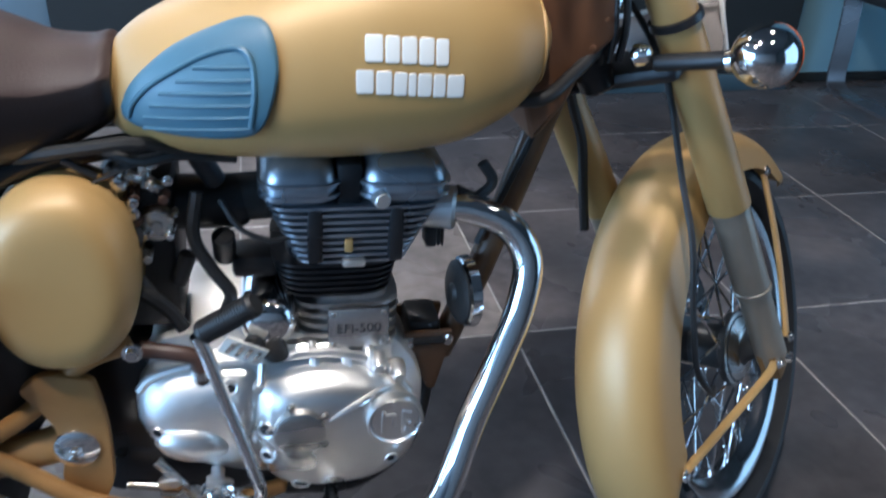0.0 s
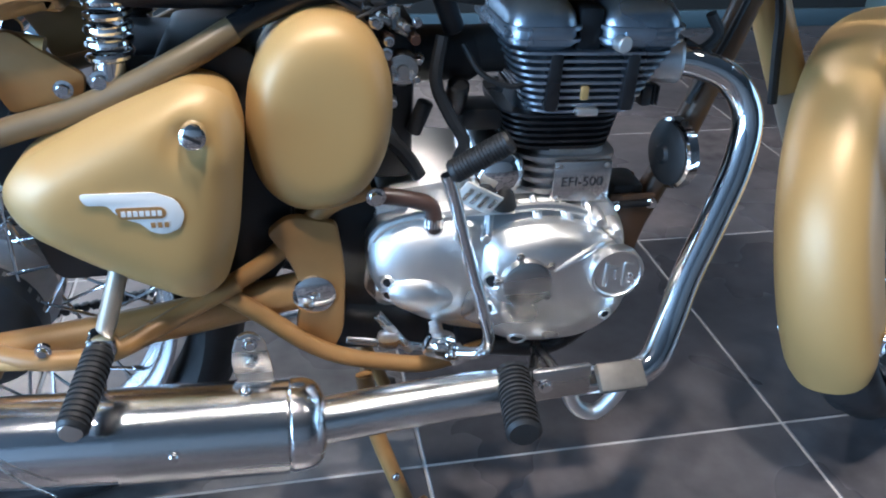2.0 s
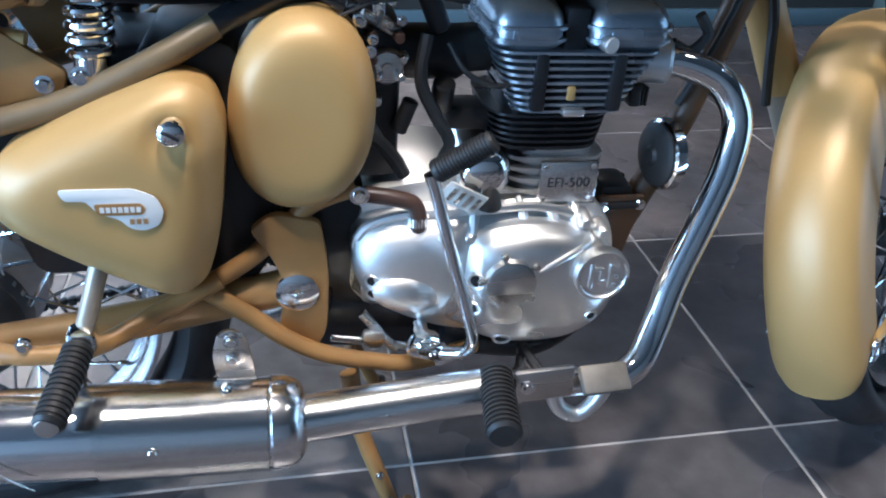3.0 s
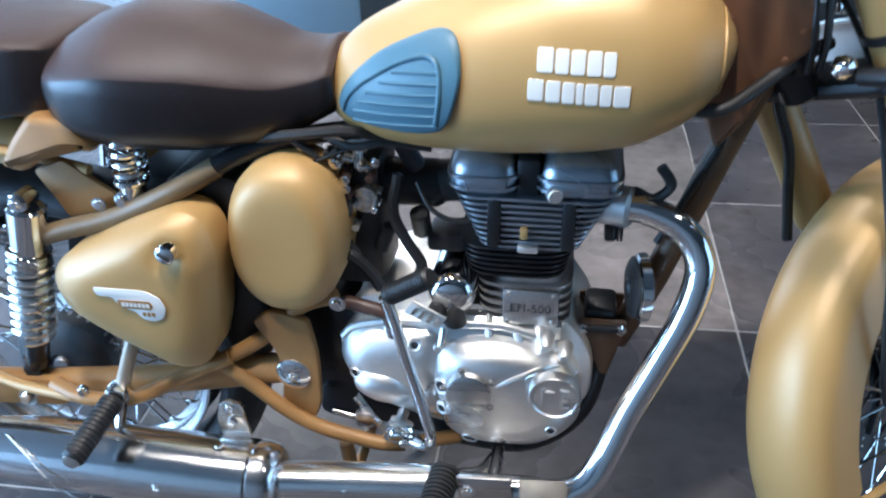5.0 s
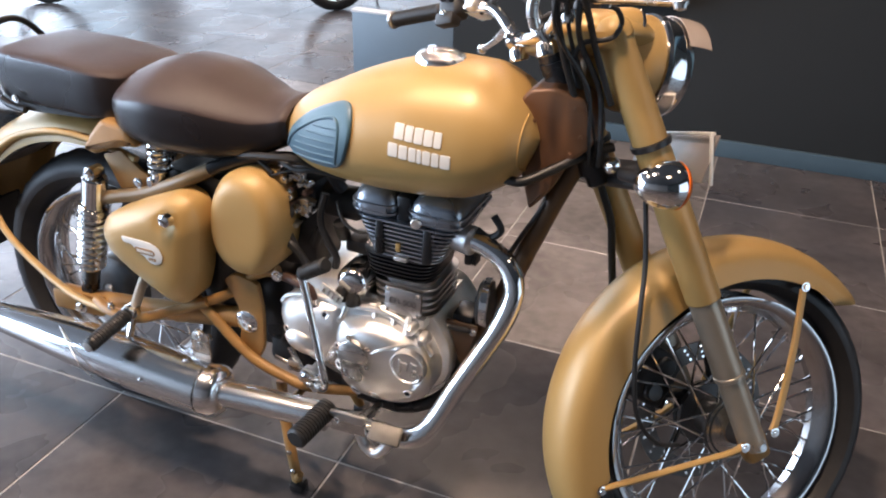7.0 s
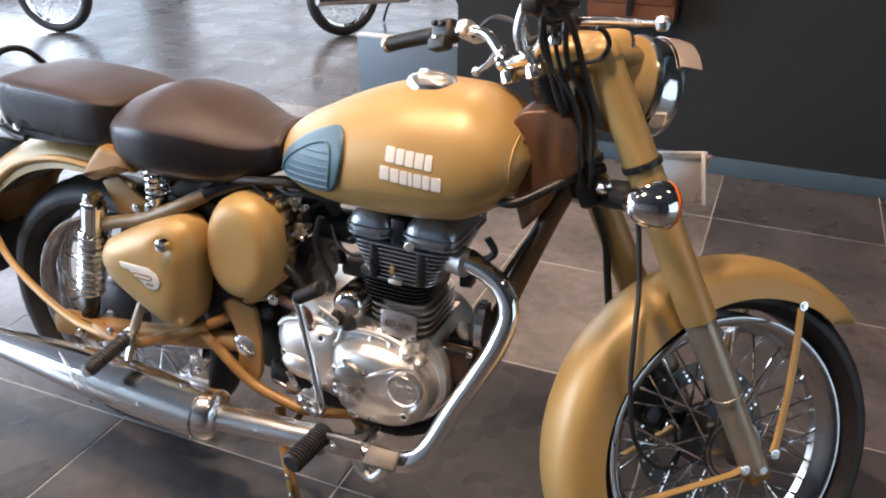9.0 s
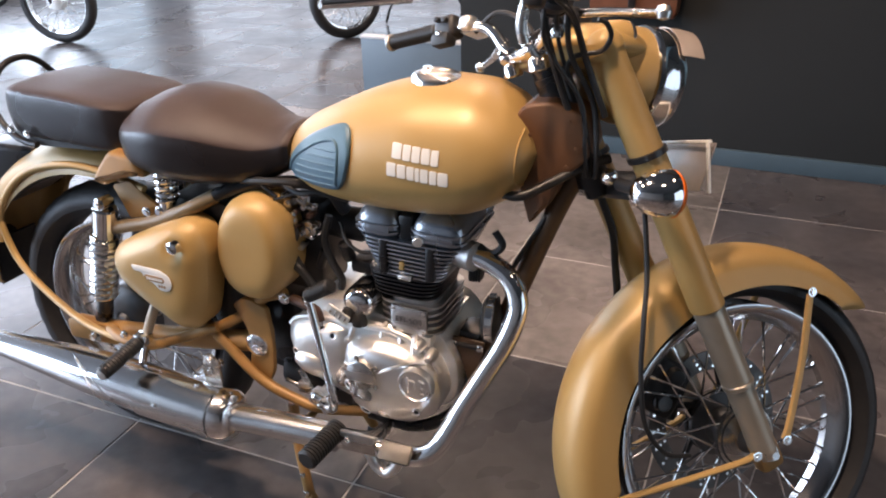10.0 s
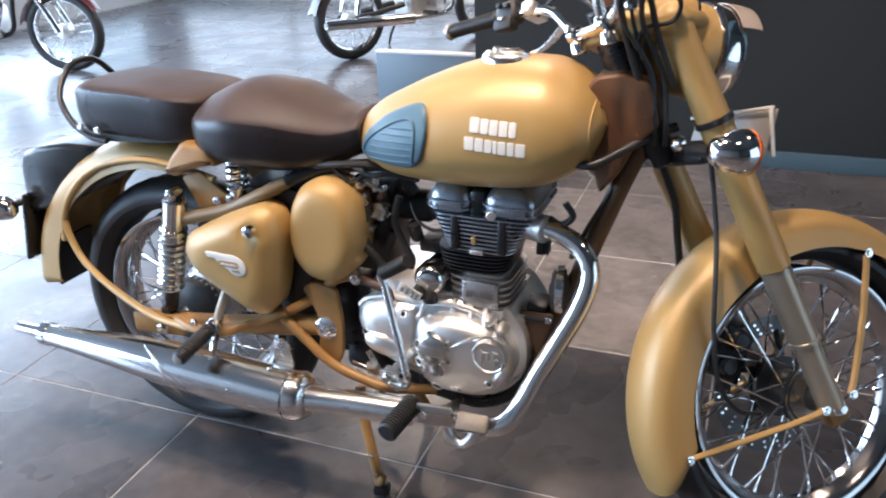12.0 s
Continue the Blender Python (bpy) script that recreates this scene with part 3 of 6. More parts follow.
SX = [0.112, 0.122, 0.142, 0.180, 0.24, 0.32, 0.39, 0.44, 0.472, 0.490, 0.500]
ST = [0.828, 0.856, 0.874, 0.893, 0.908, 0.903, 0.880, 0.864, 0.863, 0.867, 0.862]
SB = [0.785, 0.768, 0.754, 0.742, 0.734, 0.732, 0.738, 0.751, 0.766, 0.776, 0.784]
SW = [0.060, 0.096, 0.127, 0.148, 0.156, 0.146, 0.122, 0.098, 0.086, 0.082, 0.074]
seat = saddle("rider_saddle", SX, SB, ST, SW, "brown leather rider's saddle with black sides", crown=0.25, e_top=4.4)
QX = [-0.196, -0.190, -0.176, -0.145, -0.05, 0.05, 0.095, 0.122, 0.138, 0.144]
QT = [0.858, 0.876, 0.886, 0.893, 0.893, 0.888, 0.884, 0.880, 0.874, 0.866]
QB = [0.788, 0.780, 0.776, 0.774, 0.772, 0.772, 0.772, 0.774, 0.778, 0.784]
QW = [0.070, 0.090, 0.108, 0.120, 0.124, 0.124, 0.121, 0.112, 0.096, 0.080]
pillion = saddle("pillion_saddle", QX, QB, QT, QW, "brown leather pillion saddle with black sides", crown=0.07, e_top=11)

# seat details
for sx, sy in ((-0.168, -0.1155), (-0.115, -0.1225), (-0.168, 0.1155)):
    bolt(pillion, (sx, sy, 0.790), 0.009, 0.007)
part("seat_base", loft([[(x, -w, 0.762 + dz), (x, w, 0.762 + dz), (x, w, 0.778 + dz), (x, -w, 0.778 + dz)] for x, w, dz in [(-0.19, 0.09, 0.0), (-0.1, 0.11, 0.0), (0.05, 0.11, 0.01), (0.13, 0.1, 0.02)]]), DARK, pillion)
part("grab_rail", tube([(-0.10, -0.118, 0.765), (-0.15, -0.116, 0.772), (-0.20, -0.110, 0.80), (-0.235, -0.095, 0.85), (-0.245, -0.05, 0.90), (-0.245, 0.0, 0.915), (-0.245, 0.05, 0.90), (-0.235, 0.095, 0.85), (-0.20, 0.110, 0.80), (-0.10, 0.118, 0.765)], 0.0075, 10), BLACK, bike, "black tubular grab rail")
for sy in (-0.105, 0.105):
    sp = part("saddle_spring", helix((0.222, sy, 0.685), (0.226, sy, 0.755), 0.020, 0.0048, 5), CHROME, bike, "chromed coil spring under the saddle")
    part("spring_cup", shaft((0.220, sy, 0.666), (0.222, sy, 0.69), 0.018), CHROME, sp)
    bolt(sp, (0.212, sy - 0.012 if sy < 0 else sy + 0.012, 0.668), 0.012, 0.012, sign=-1 if sy < 0 else 1)

# ---- side panels ----


def dome(name, outline, y0, y1, mat, parent, label="", bulge=0.012, power=2.2, n=9, m=None):
    """A pressed cover: an (x, z) outline swelling from y0 out to y1."""
    c = Vector((sum(p[0] for p in outline) / len(outline), sum(p[1] for p in outline) / len(outline)))
    rings = [[(x, y0, z) for x, z in outline]]
    edge = y1 + bulge
    for s in np.linspace(0, 1, n):
        f = 1 - 0.97 * s ** 1.6
        dep = 1 - f ** (power * 2)
        ring = []
        for p in outline:
            q = c + (Vector(p) - c) * f
            ring.append((q.x, edge + (y1 - edge) * dep, q.y))
        rings.append(ring)
    return part(name, loft(rings), mat, parent, label, m=m)


COVER = [(0.104, 0.562), (0.126, 0.596), (0.222, 0.648), (0.302, 0.680), (0.338, 0.668), (0.352, 0.624), (0.339, 0.505), (0.320, 0.443), (0.287, 0.420), (0.186, 0.472), (0.118, 0.520)]
cover = dome("side_cover", round_poly(COVER, [0.02, 0.02, 0.05, 0.02, 0.02, 0.05, 0.05, 0.03, 0.03, 0.05, 0.02], 5), -0.105, -0.200, PAINT, bike, "triangular sand-painted tool box cover", 0.042, 2.8, 30)
for v in cover.data.vertices:
    d = math.hypot(v.co.x - 0.297, v.co.z - 0.630)
    if v.co.y < -0.15:
        v.co.y += 0.013 * math.exp(-(d / 0.021) ** 2)
knob = part("cover_knob", revolve([(0, -0.012), (0.009, -0.012), (0.013, -0.009), (0.014, -0.002), (0.014, 0.004)], 20, "y", (0.304, -0.196, 0.637)), CHROME, cover, "chromed slotted screw knob")
part("slot", box((0.018, 0.003, 0.003), (0.304, -0.2085, 0.637), 0.0005, (0, 30, 0)), DARK, knob)
WING = round_poly([(0.190, 0.579), (0.262, 0.579), (0.282, 0.570), (0.289, 0.553), (0.283, 0.537), (0.268, 0.531), (0.254, 0.534), (0.245, 0.545), (0.232, 0.549), (0.222, 0.556), (0.216, 0.566), (0.195, 0.566)], 0.006, 4)
badge = part("cover_badge", slab(WING, 0.0016, 0.0004, at=-0.2005), SILVER, cover, "white winged transfer with a grey band")
part("badge_band", slab(round_poly([(0.222, 0.563), (0.268, 0.563), (0.272, 0.556), (0.268, 0.550), (0.226, 0.550)], 0.004, 3), 0.0008, 0, at=-0.2022), PAINT_DULL, badge)
for i in range(7):
    part("badge_bar", box((0.0042, 0.0006, 0.006), (0.230 + i * 0.0058, -0.2034, 0.5565), 0), SILVER, badge, smooth=False)
for i in range(3):
    part("badge_bar", box((0.0042, 0.0006, 0.006), (0.257 + i * 0.0065, -0.2026, 0.5425), 0), PAINT_DULL, badge, smooth=False)

OVAL = [(0.4315 + 0.080 * math.copysign(abs(math.cos(a)) ** 0.9, math.cos(a)) + 0.006 * math.sin(a), 0.6235 + 0.114 * math.copysign(abs(math.sin(a)) ** 0.9, math.sin(a))) for a in np.linspace(0, 2 * math.pi, 48, endpoint=False)]
dome("air_filter_cover", OVAL, -0.05, -0.150, PAINT, bike, "oval sand-painted air filter cover", 0.036, 4.0, 14)

# ---- frame ----
frame_t = part("frame", tube([(0.99, 0.02, 0.90), (0.90, 0.01, 0.89), (0.75, 0, 0.85), (0.55, 0, 0.80)], 0.02), PAINT_DULL, bike, "sand-painted tubular steel frame")


def rail(name, pts, r, mat=PAINT_DULL, label="", parent=None, **k):
    return part(name, tube(pts, r, **k), mat, parent or frame_t, label)


# head tube coloured black for the shadow under the bars
rail("head_tube", [(0.972, 0.02, 1.00), (0.997, 0.02, 0.95), (1.064, 0.02, 0.82)], 0.030, BLACK)
rail("down_tube", [(1.045, 0.02, 0.86), (1.010, 0.015, 0.78), (0.968, 0.005, 0.66), (0.925, 0, 0.53), (0.882, 0, 0.42)], 0.019, FRAME_DARKENED)
part("head_gusset", slab(round_poly([(0.936, 0.944), (0.948, 0.962), (0.990, 0.972), (1.045, 0.960), (1.066, 0.885), (1.024, 0.842), (1.006, 0.795), (0.970, 0.748), (0.945, 0.83)], 0.012), 0.105, 0.007, at=0.055, seg=3), NECK, frame_t, "brown side panel beside the steering head")
for gx, gz in ((0.965, 0.915), (1.030, 0.945), (1.044, 0.900), (1.030, 0.868), (0.966, 0.80), (0.992, 0.825), (0.968, 0.865)):
    bolt(frame_t, (gx, -0.0555, gz), 0.004, 0.003, NECK)
for sy in (-0.12, 0.12):
    s = 1 if sy < 0 else -1
    rail("seat_rail", [(0.06, sy, 0.598), (0.12, sy, 0.618), (0.20, sy, 0.643), (0.29, sy, 0.688), (0.345, sy * 0.88, 0.718)], 0.0145, RAIL_SHADED)
    # same rail further on, blackened where it runs into shade
    rail("upper_rail", [(0.335, sy * 0.9, 0.713), (0.37, sy * 0.8, 0.731), (0.43, sy * 0.6, 0.748), (0.54, sy * 0.35, 0.758)], 0.0135, BLACK, "upper frame rail, black for the shade under the saddle")
    sb = part("shock_bracket", slab(round_poly([(0.082, 0.700), (0.130, 0.718), (0.165, 0.692), (0.196, 0.670), (0.190, 0.646), (0.155, 0.640), (0.118, 0.630), (0.104, 0.660)], 0.008), 0.008, 0.003, at=sy + 0.018 * s), PAINT_DULL, frame_t, "pressed brown shock absorber bracket")
    part("bracket_hood", slab(round_poly([(0.050, 0.712), (0.074, 0.748), (0.108, 0.786), (0.176, 0.781), (0.192, 0.738), (0.150, 0.740), (0.112, 0.724), (0.082, 0.704)], 0.010), 0.055, 0.012, at=-0.078 if sy < 0 else 0.133, seg=3), PAINT_DULL, sb)
    bolt(frame_t, (0.175, sy * 0.95 - 0.004 * s, 0.660), 0.010, 0.008, sign=-s)
    # swing arm
    sw = part("swing_arm", tube([(-0.075, sy * 1.05, 0.332), (0.02, sy * 1.05, 0.340), (0.20, sy, 0.362), (0.418, sy * 0.8, 0.392)], 0.021, 12, flat=1.15), PAINT_DULL, bike, "sand-painted swing arm")
    part("axle_plate", slab(round_poly([(-0.085, 0.306), (-0.085, 0.358), (0.06, 0.368), (0.06, 0.318)], 0.012), 0.012, 0.003, at=sy * 1.06 + (-0.012 if sy < 0 else 0.024)), PAINT_DULL, sw)
    part("axle_nut", revolve([(0, -0.022), (0.008, -0.022), (0.009, -0.012), (0.016, -0.012), (0.017, -0.004), (0.022, -0.003), (0.022, 0.004)], 6 if sy > 0 else 8, "y", (0, sy * 1.06 - 0.018 * s, 0.333)), CHROME, sw)
    bolt(sw, (-0.02, sy * 1.06 - 0.014 * s, 0.352), 0.006, 0.012, sign=-s)
    bolt(sw, (0.055, sy * 1.06 - 0.014 * s, 0.345), 0.006, 0.010, sign=-s)
    # shock absorber
    top, low = Vector((0.071, sy * 1.04, 0.665)), Vector((0.008, sy * 1.06, 0.372))
    d = (low - top).normalized()
    sh = part("shock_absorber", shaft(top + d * 0.012, top + d * 0.085, 0.027, 20, 0.025), CHROME, bike, "chromed rear shock absorber with exposed spring")
    part("spring", helix(top + d * 0.082, top + d * 0.235, 0.0250, 0.0070, 10), SATIN, sh)
    part("spring_collar", merge(shaft(top + d * 0.083, top + d * 0.092, 0.031, 24), shaft(top + d * 0.100, top + d * 0.106, 0.030, 24)), CHROME, sh)
    part("damper_rod", shaft(top + d * 0.08, low, 0.019), BLACK, sh)
    part("eye", shaft(top + Vector((0, 0.014 * s, 0)), top + Vector((0, -0.020 * s, 0)), 0.014), CHROME, sh)
    bolt(sh, tuple(top + Vector((0, -0.020 * s, 0))), 0.010, 0.008, sign=-s)
    part("lower_eye", shaft(low + Vector((0, 0.014 * s, 0)), low + Vector((0, -0.016 * s, 0)), 0.015), DARK, sh)
    part("spring_clip", helix(top + d * 0.085, top + d * 0.10, 0.026, 0.0016, 2), STEEL, sh)

# pivot plates behind the engine
PLATE = round_poly([(0.366, 0.482), (0.392, 0.505), (0.448, 0.492), (0.458, 0.43), (0.455, 0.335), (0.437, 0.302), (0.392, 0.335), (0.404, 0.385), (0.398, 0.430)], [0.008, 0.02, 0.01, 0.05, 0.02, 0.01, 0.03, 0.03, 0.03], 5)
pp = part("pivot_plate", slab(PLATE, 0.012, 0.004, at=-0.108), PAINT_DULL, bike, "curved sand-painted swing arm pivot plate")
part("pivot_cap", revolve([(0, -0.008), (0.006, -0.008), (0.007, -0.006), (0.019, -0.005), (0.026, -0.002), (0.027, 0.002)], 28, "y", (0.419, -0.121, 0.396)), CHROME, pp, "chromed pivot cap")
bolt(pp, (0.419, -0.128, 0.396), 0.006, 0.005)
rail("lower_rail", [(0.27, -0.12, 0.438), (0.326, -0.125, 0.397), (0.362, -0.127, 0.369), (0.405, -0.128, 0.332), (0.450, -0.127, 0.305), (0.507, -0.125, 0.288), (0.567, -0.12, 0.277), (0.66, -0.08, 0.27)], 0.0115)
rail("cross_rail", [(0.31, -0.125, 0.412), (0.36, -0.115, 0.44), (0.40, -0.105, 0.47), (0.44, -0.105, 0.51), (0.49, -0.105, 0.53)], 0.0115)
rail("peg_rail", [(0.06, -0.165, 0.372), (0.12, -0.185, 0.370), (0.19, -0.180, 0.372), (0.26, -0.150, 0.395), (0.33, -0.13, 0.425)], 0.0115)
bolt(frame_t, (0.494, -0.114, 0.524), 0.012, 0.010)
bolt(frame_t, (0.123, -0.186, 0.386), 0.009, 0.010)
bolt(frame_t, (0.331, -0.136, 0.338), 0.009, 0.012)
rail("peg_strut", [(0.218, -0.165, 0.50), (0.203, -0.18, 0.45), (0.188, -0.19, 0.402)], 0.0105, SLIDER)
peg = part("pillion_peg", ribbed((0.187, -0.214, 0.398), (0.172, -0.311, 0.372), 0.0165, 13, 0.0022), RUBBER, bike, "black ribbed rubber pillion footrest")
part("peg_bracket", box((0.03, 0.03, 0.026), (0.188, -0.200, 0.400), 0.006), CHROME, peg)
part("peg_end", revolve([(0, -0.003), (0.011, -0.002), (0.0125, 0.002)], 20, "y", (0.1718, -0.3115, 0.3718)), STEEL, peg)
bolt(peg, (0.176, -0.206, 0.384), 0.006, 0.004)

# ---- rear end ----
stay = part("fender_stay", tube([(0.16, -0.10, 0.70), (0.055, -0.095, 0.718), (-0.05, -0.098, 0.722), (-0.165, -0.098, 0.690), (-0.245, -0.098, 0.63), (-0.292, -0.098, 0.56), (-0.306, -0.10, 0.49)], 0.0085, 10), PAINT, bike, "sand-painted tubular mudguard stay")
part("lower_stay", tube([(-0.300, -0.098, 0.552), (-0.282, -0.10, 0.485), (-0.24, -0.11, 0.437), (-0.15, -0.13, 0.395), (-0.02, -0.16, 0.365), (0.10, -0.182, 0.366)], 0.0085, 10), PAINT, stay)
part("fender_stay", tube([(0.16, 0.10, 0.70), (0.055, 0.095, 0.718), (-0.05, 0.098, 0.722), (-0.165, 0.098, 0.690), (-0.245, 0.098, 0.63), (-0.292, 0.098, 0.56), (-0.306, 0.10, 0.49)], 0.0085, 10), PAINT, bike, "sand-painted tubular mudguard stay")
tl = part("tail_lamp", loft([[(x, py, pz) for py, pz in round_poly([(-w, z0), (w, z0), (w * 0.92, z1), (-w * 0.92, z1)], 0.014, 4)] for x, w, z0, z1 in [(-0.20, 0.060, 0.64, 0.722), (-0.28, 0.082, 0.585, 0.728), (-0.36, 0.088, 0.555, 0.715), (-0.405, 0.088, 0.545, 0.695), (-0.425, 0.080, 0.555, 0.665)]]), BLACK, bike, "black tail lamp and plate holder")
part("rear_plate", box((0.012, 0.21, 0.18), (-0.425, 0, 0.505), 0.004, (0, 10, 0)), BLACK, tl, "black blank rear plate")
part("tail_lens", revolve([(0, 0.03), (0.03, 0.026), (0.042, 0.012), (0.044, 0)], 24, "x"), RED, tl, m=pose(-0.420, 0, 0.615, 0, 0, 180))
for sy in (-1, 1):
    ri = part("rear_indicator", revolve([(0, 0.05), (0.016, 0.047), (0.026, 0.036), (0.031, 0.018), (0.032, 0), (0.028, -0.004)], 28, "x", (-0.465, sy * 0.13, 0.565)), CHROME, bike, "chromed bullet rear indicator")
    part("indicator_stalk", shaft((-0.41, sy * 0.06, 0.575), (-0.445, sy * 0.115, 0.567), 0.009), DARK, ri)
    part("indicator_lens", revolve([(0, -0.016), (0.02, -0.013), (0.027, -0.004), (0.028, 0)], 24, "x", (-0.468, sy * 0.13, 0.565)), AMBER, ri)
part("mud_flap", box((0.01, 0.12, 0.13), (-0.375, 0, 0.07), 0.004, (0, 8, 0)), DARK, rf)
# rear drum, sprocket and chain
part("brake_drum", revolve([(0.02, -0.072), (0.07, -0.07), (0.083, -0.06), (0.085, -0.045), (0.085, -0.03)], 40, "y"), DRUM, rear_wheel, "dull grey rear drum plate")
for z0, dz, rot in ((0.415, 0.0005, 0), (0.253, 0.0026, -11)):
    ch = part("chain_run", box((0.50, 0.006, 0.008), (0.256, 0.085, z0 + dz * 18), 0.002, (0, rot, 0)), DARK, bike, "black drive chain")
    for i in range(36):
        part("chain_link", box((0.011, 0.014, 0.0115), (0.02 + i * 0.0135, 0.085, z0 + i * dz), 0.003, (0, rot, 0)), DARK, ch)
part("sprocket", ring_solid([(0.082, 0.080), (0.082, 0.090), (0.055, 0.090), (0.055, 0.080)], 40), STEEL, rear_wheel)
part("inner_mudguard", slab(round_poly([(0.255, 0.69), (0.36, 0.70), (0.40, 0.60), (0.395, 0.44), (0.345, 0.36), (0.30, 0.44), (0.335, 0.55)], 0.02), 0.19, 0.006, at=0.095), DARK, bike, "black battery box and inner mudguard")
# added slab: stands in for the darkness between tool box and wheel
part("splash_guard", slab(round_poly([(0.075, 0.56), (0.12, 0.65), (0.33, 0.66), (0.335, 0.42), (0.12, 0.41)], 0.02), 0.008, 0.002, at=-0.070), DARK, bike, "added black panel filling the dark behind the tool box")
part("battery_box", box((0.17, 0.17, 0.20), (0.28, 0.01, 0.585), 0.012), DARK, bike, "black battery and tool box")

# ---- engine ----
RC = round_poly([(0.484, 0.443), (0.500, 0.474), (0.578, 0.486), (0.715, 0.488), (0.785, 0.472), (0.832, 0.417), (0.835, 0.346), (0.78, 0.303), (0.664, 0.303), (0.587, 0.317), (0.506, 0.367)], 0.04, 6)
engine = part("engine", slab(round_poly([(0.475, 0.36), (0.49, 0.50), (0.60, 0.52), (0.69, 0.50), (0.80, 0.50), (0.85, 0.43), (0.85, 0.34), (0.79, 0.295), (0.58, 0.29), (0.50, 0.33)], 0.035), 0.19, 0.01, at=0.13), ALLOY, bike, "single-cylinder engine with polished alloy covers")
timing = dome("timing_cover", round_poly([(0.628, 0.468), (0.718, 0.482), (0.785, 0.466), (0.832, 0.417), (0.836, 0.346), (0.782, 0.301), (0.690, 0.298), (0.640, 0.315), (0.622, 0.38)], 0.045, 6), -0.05, -0.145, ALLOY, engine, "polished alloy timing cover", 0.034, 3.2, 12)
gear = dome("gearbox_cover", round_poly([(0.482, 0.425), (0.500, 0.470), (0.56, 0.482), (0.64, 0.480), (0.655, 0.44), (0.650, 0.36), (0.625, 0.325), (0.575, 0.325), (0.508, 0.362)], 0.045, 6), -0.05, -0.122, ALLOY, engine, "polished alloy gearbox cover", 0.028, 2.2, 12)
dome("cover_bulge", [(0.552 + 0.040 * math.cos(a) - 0.010 * math.sin(a), 0.384 + 0.026 * math.sin(a)) for a in np.linspace(0, 6.2832, 32, endpoint=False)], -0.11, -0.134, ALLOY, gear, "", 0.012, 1.3)
part("seam_lip", tube([(x, -0.095, z) for x, z in [(0.492, 0.455), (0.51, 0.474), (0.56, 0.487), (0.64, 0.489), (0.72, 0.492), (0.782, 0.472), (0.825, 0.425)]], 0.006, 8), ALLOY, engine)
case = dome("case_half", RC, -0.05, -0.112, ALLOY, engine, "polished alloy right crankcase cover", 0.02, 1.6)
TREES = [BVHTree.FromPolygons([v.co for v in o.data.vertices], [p.vertices for p in o.data.polygons]) for o in (timing, gear, case)]


def on_cover(x, z):
    """The engine covers' outer face at x, z, as a pose whose -y axis stands off it."""
    hits = [h for h in (t.ray_cast(Vector((x, -1, z)), Vector((0, 1, 0))) for t in TREES) if h[0] is not None]
    loc, nor = min(((h[0], h[1]) for h in hits), key=lambda h: h[0].y)
    nor = (nor if nor.y < 0 else -nor) + Vector((0, -0.6, 0))
    return Matrix.Translation(loc) @ nor.to_track_quat("-Y", "Z").to_matrix().to_4x4()


for x, z, r in ((0.511, 0.402, 0.007), (0.513, 0.378, 0.007), (0.640, 0.408, 0.0085), (0.640, 0.366, 0.0065), (0.680, 0.318, 0.009), (0.795, 0.352, 0.0055), (0.785, 0.462, 0.0065), (0.60, 0.462, 0.0055)):
    w = part("screw_well", ring_solid([(r, -0.0015), (r + 0.0025, -0.0025), (r + 0.005, 0.002), (r, 0.002)], 18, "y"), ALLOY, engine, m=on_cover(x, z))
    # black disc stands for the shaded depth of the hole
    part("screw_head", revolve([(0, 0.0), (r * 0.99, 0.0), (r, 0.003)], 14, "y", (0, -0.0006, 0)), BLACK, w)
clutchcap = part("oil_cap", revolve([(0, -0.010), (0.028, -0.010), (0.0315, -0.008), (0.032, 0.01)], 36, "y"), STEEL, engine, "dull grey round filter cap", m=on_cover(0.680, 0.412))
for i in range(5):
    a = 0.6 + i * 1.2566
    bolt(clutchcap, (0.037 * math.cos(a), 0.0, 0.037 * math.sin(a)), 0.0055, 0.005, STEEL)
emb = part("emblem", ring_solid([(0.030, -0.003), (0.0315, -0.005), (0.0345, -0.005), (0.036, -0.002), (0.036, 0.012), (0.030, 0.012)], 40, "y", (0.797, -0.150, 0.420)), ALLOY, engine, "round cast emblem of plain raised bars")
part("emblem_disc", revolve([(0, -0.002), (0.029, -0.002), (0.03, 0.01)], 36, "y", (0.797, -0.150, 0.420)), ALLOY, emb)
for bx, bz, sx, sz in ((-0.013, 0, 0.005, 0.034), (-0.005, 0.010, 0.012, 0.005), (0.000, 0.003, 0.005, 0.018), (0.012, 0.0, 0.005, 0.034), (0.017, 0.013, 0.010, 0.005), (0.017, -0.001, 0.010, 0.005), (0.017, -0.014, 0.010, 0.005)):
    part("emblem_bar", box((sx, 0.005, sz), (0.795 + bx, -0.1535, 0.420 + bz), 0.0012), ALLOY, emb)


def zplate(x0, x1, y0, y1, z, th, r, lean=0.0):
    """One flat cooling fin."""
    o = round_poly([(x0, y0), (x1, y0), (x1, y1), (x0, y1)], r, 4)
    bm = loft([[(x, y, z) for x, y in o], [(x, y, z + th * 0.5 - 0.0008) for x, y in o], [(x, y, z + th) for x, y in o]])
    return bm


cyl = part("cylinder", zplate(0.672, 0.798, -0.066, 0.07, 0.556, 0.07, 0.045), BLACK, engine, "black finned cylinder barrel")
part("cylinder_base", zplate(0.697, 0.800, -0.068, 0.075, 0.478, 0.080, 0.035), CASTING, cyl, "pale cast cylinder base")
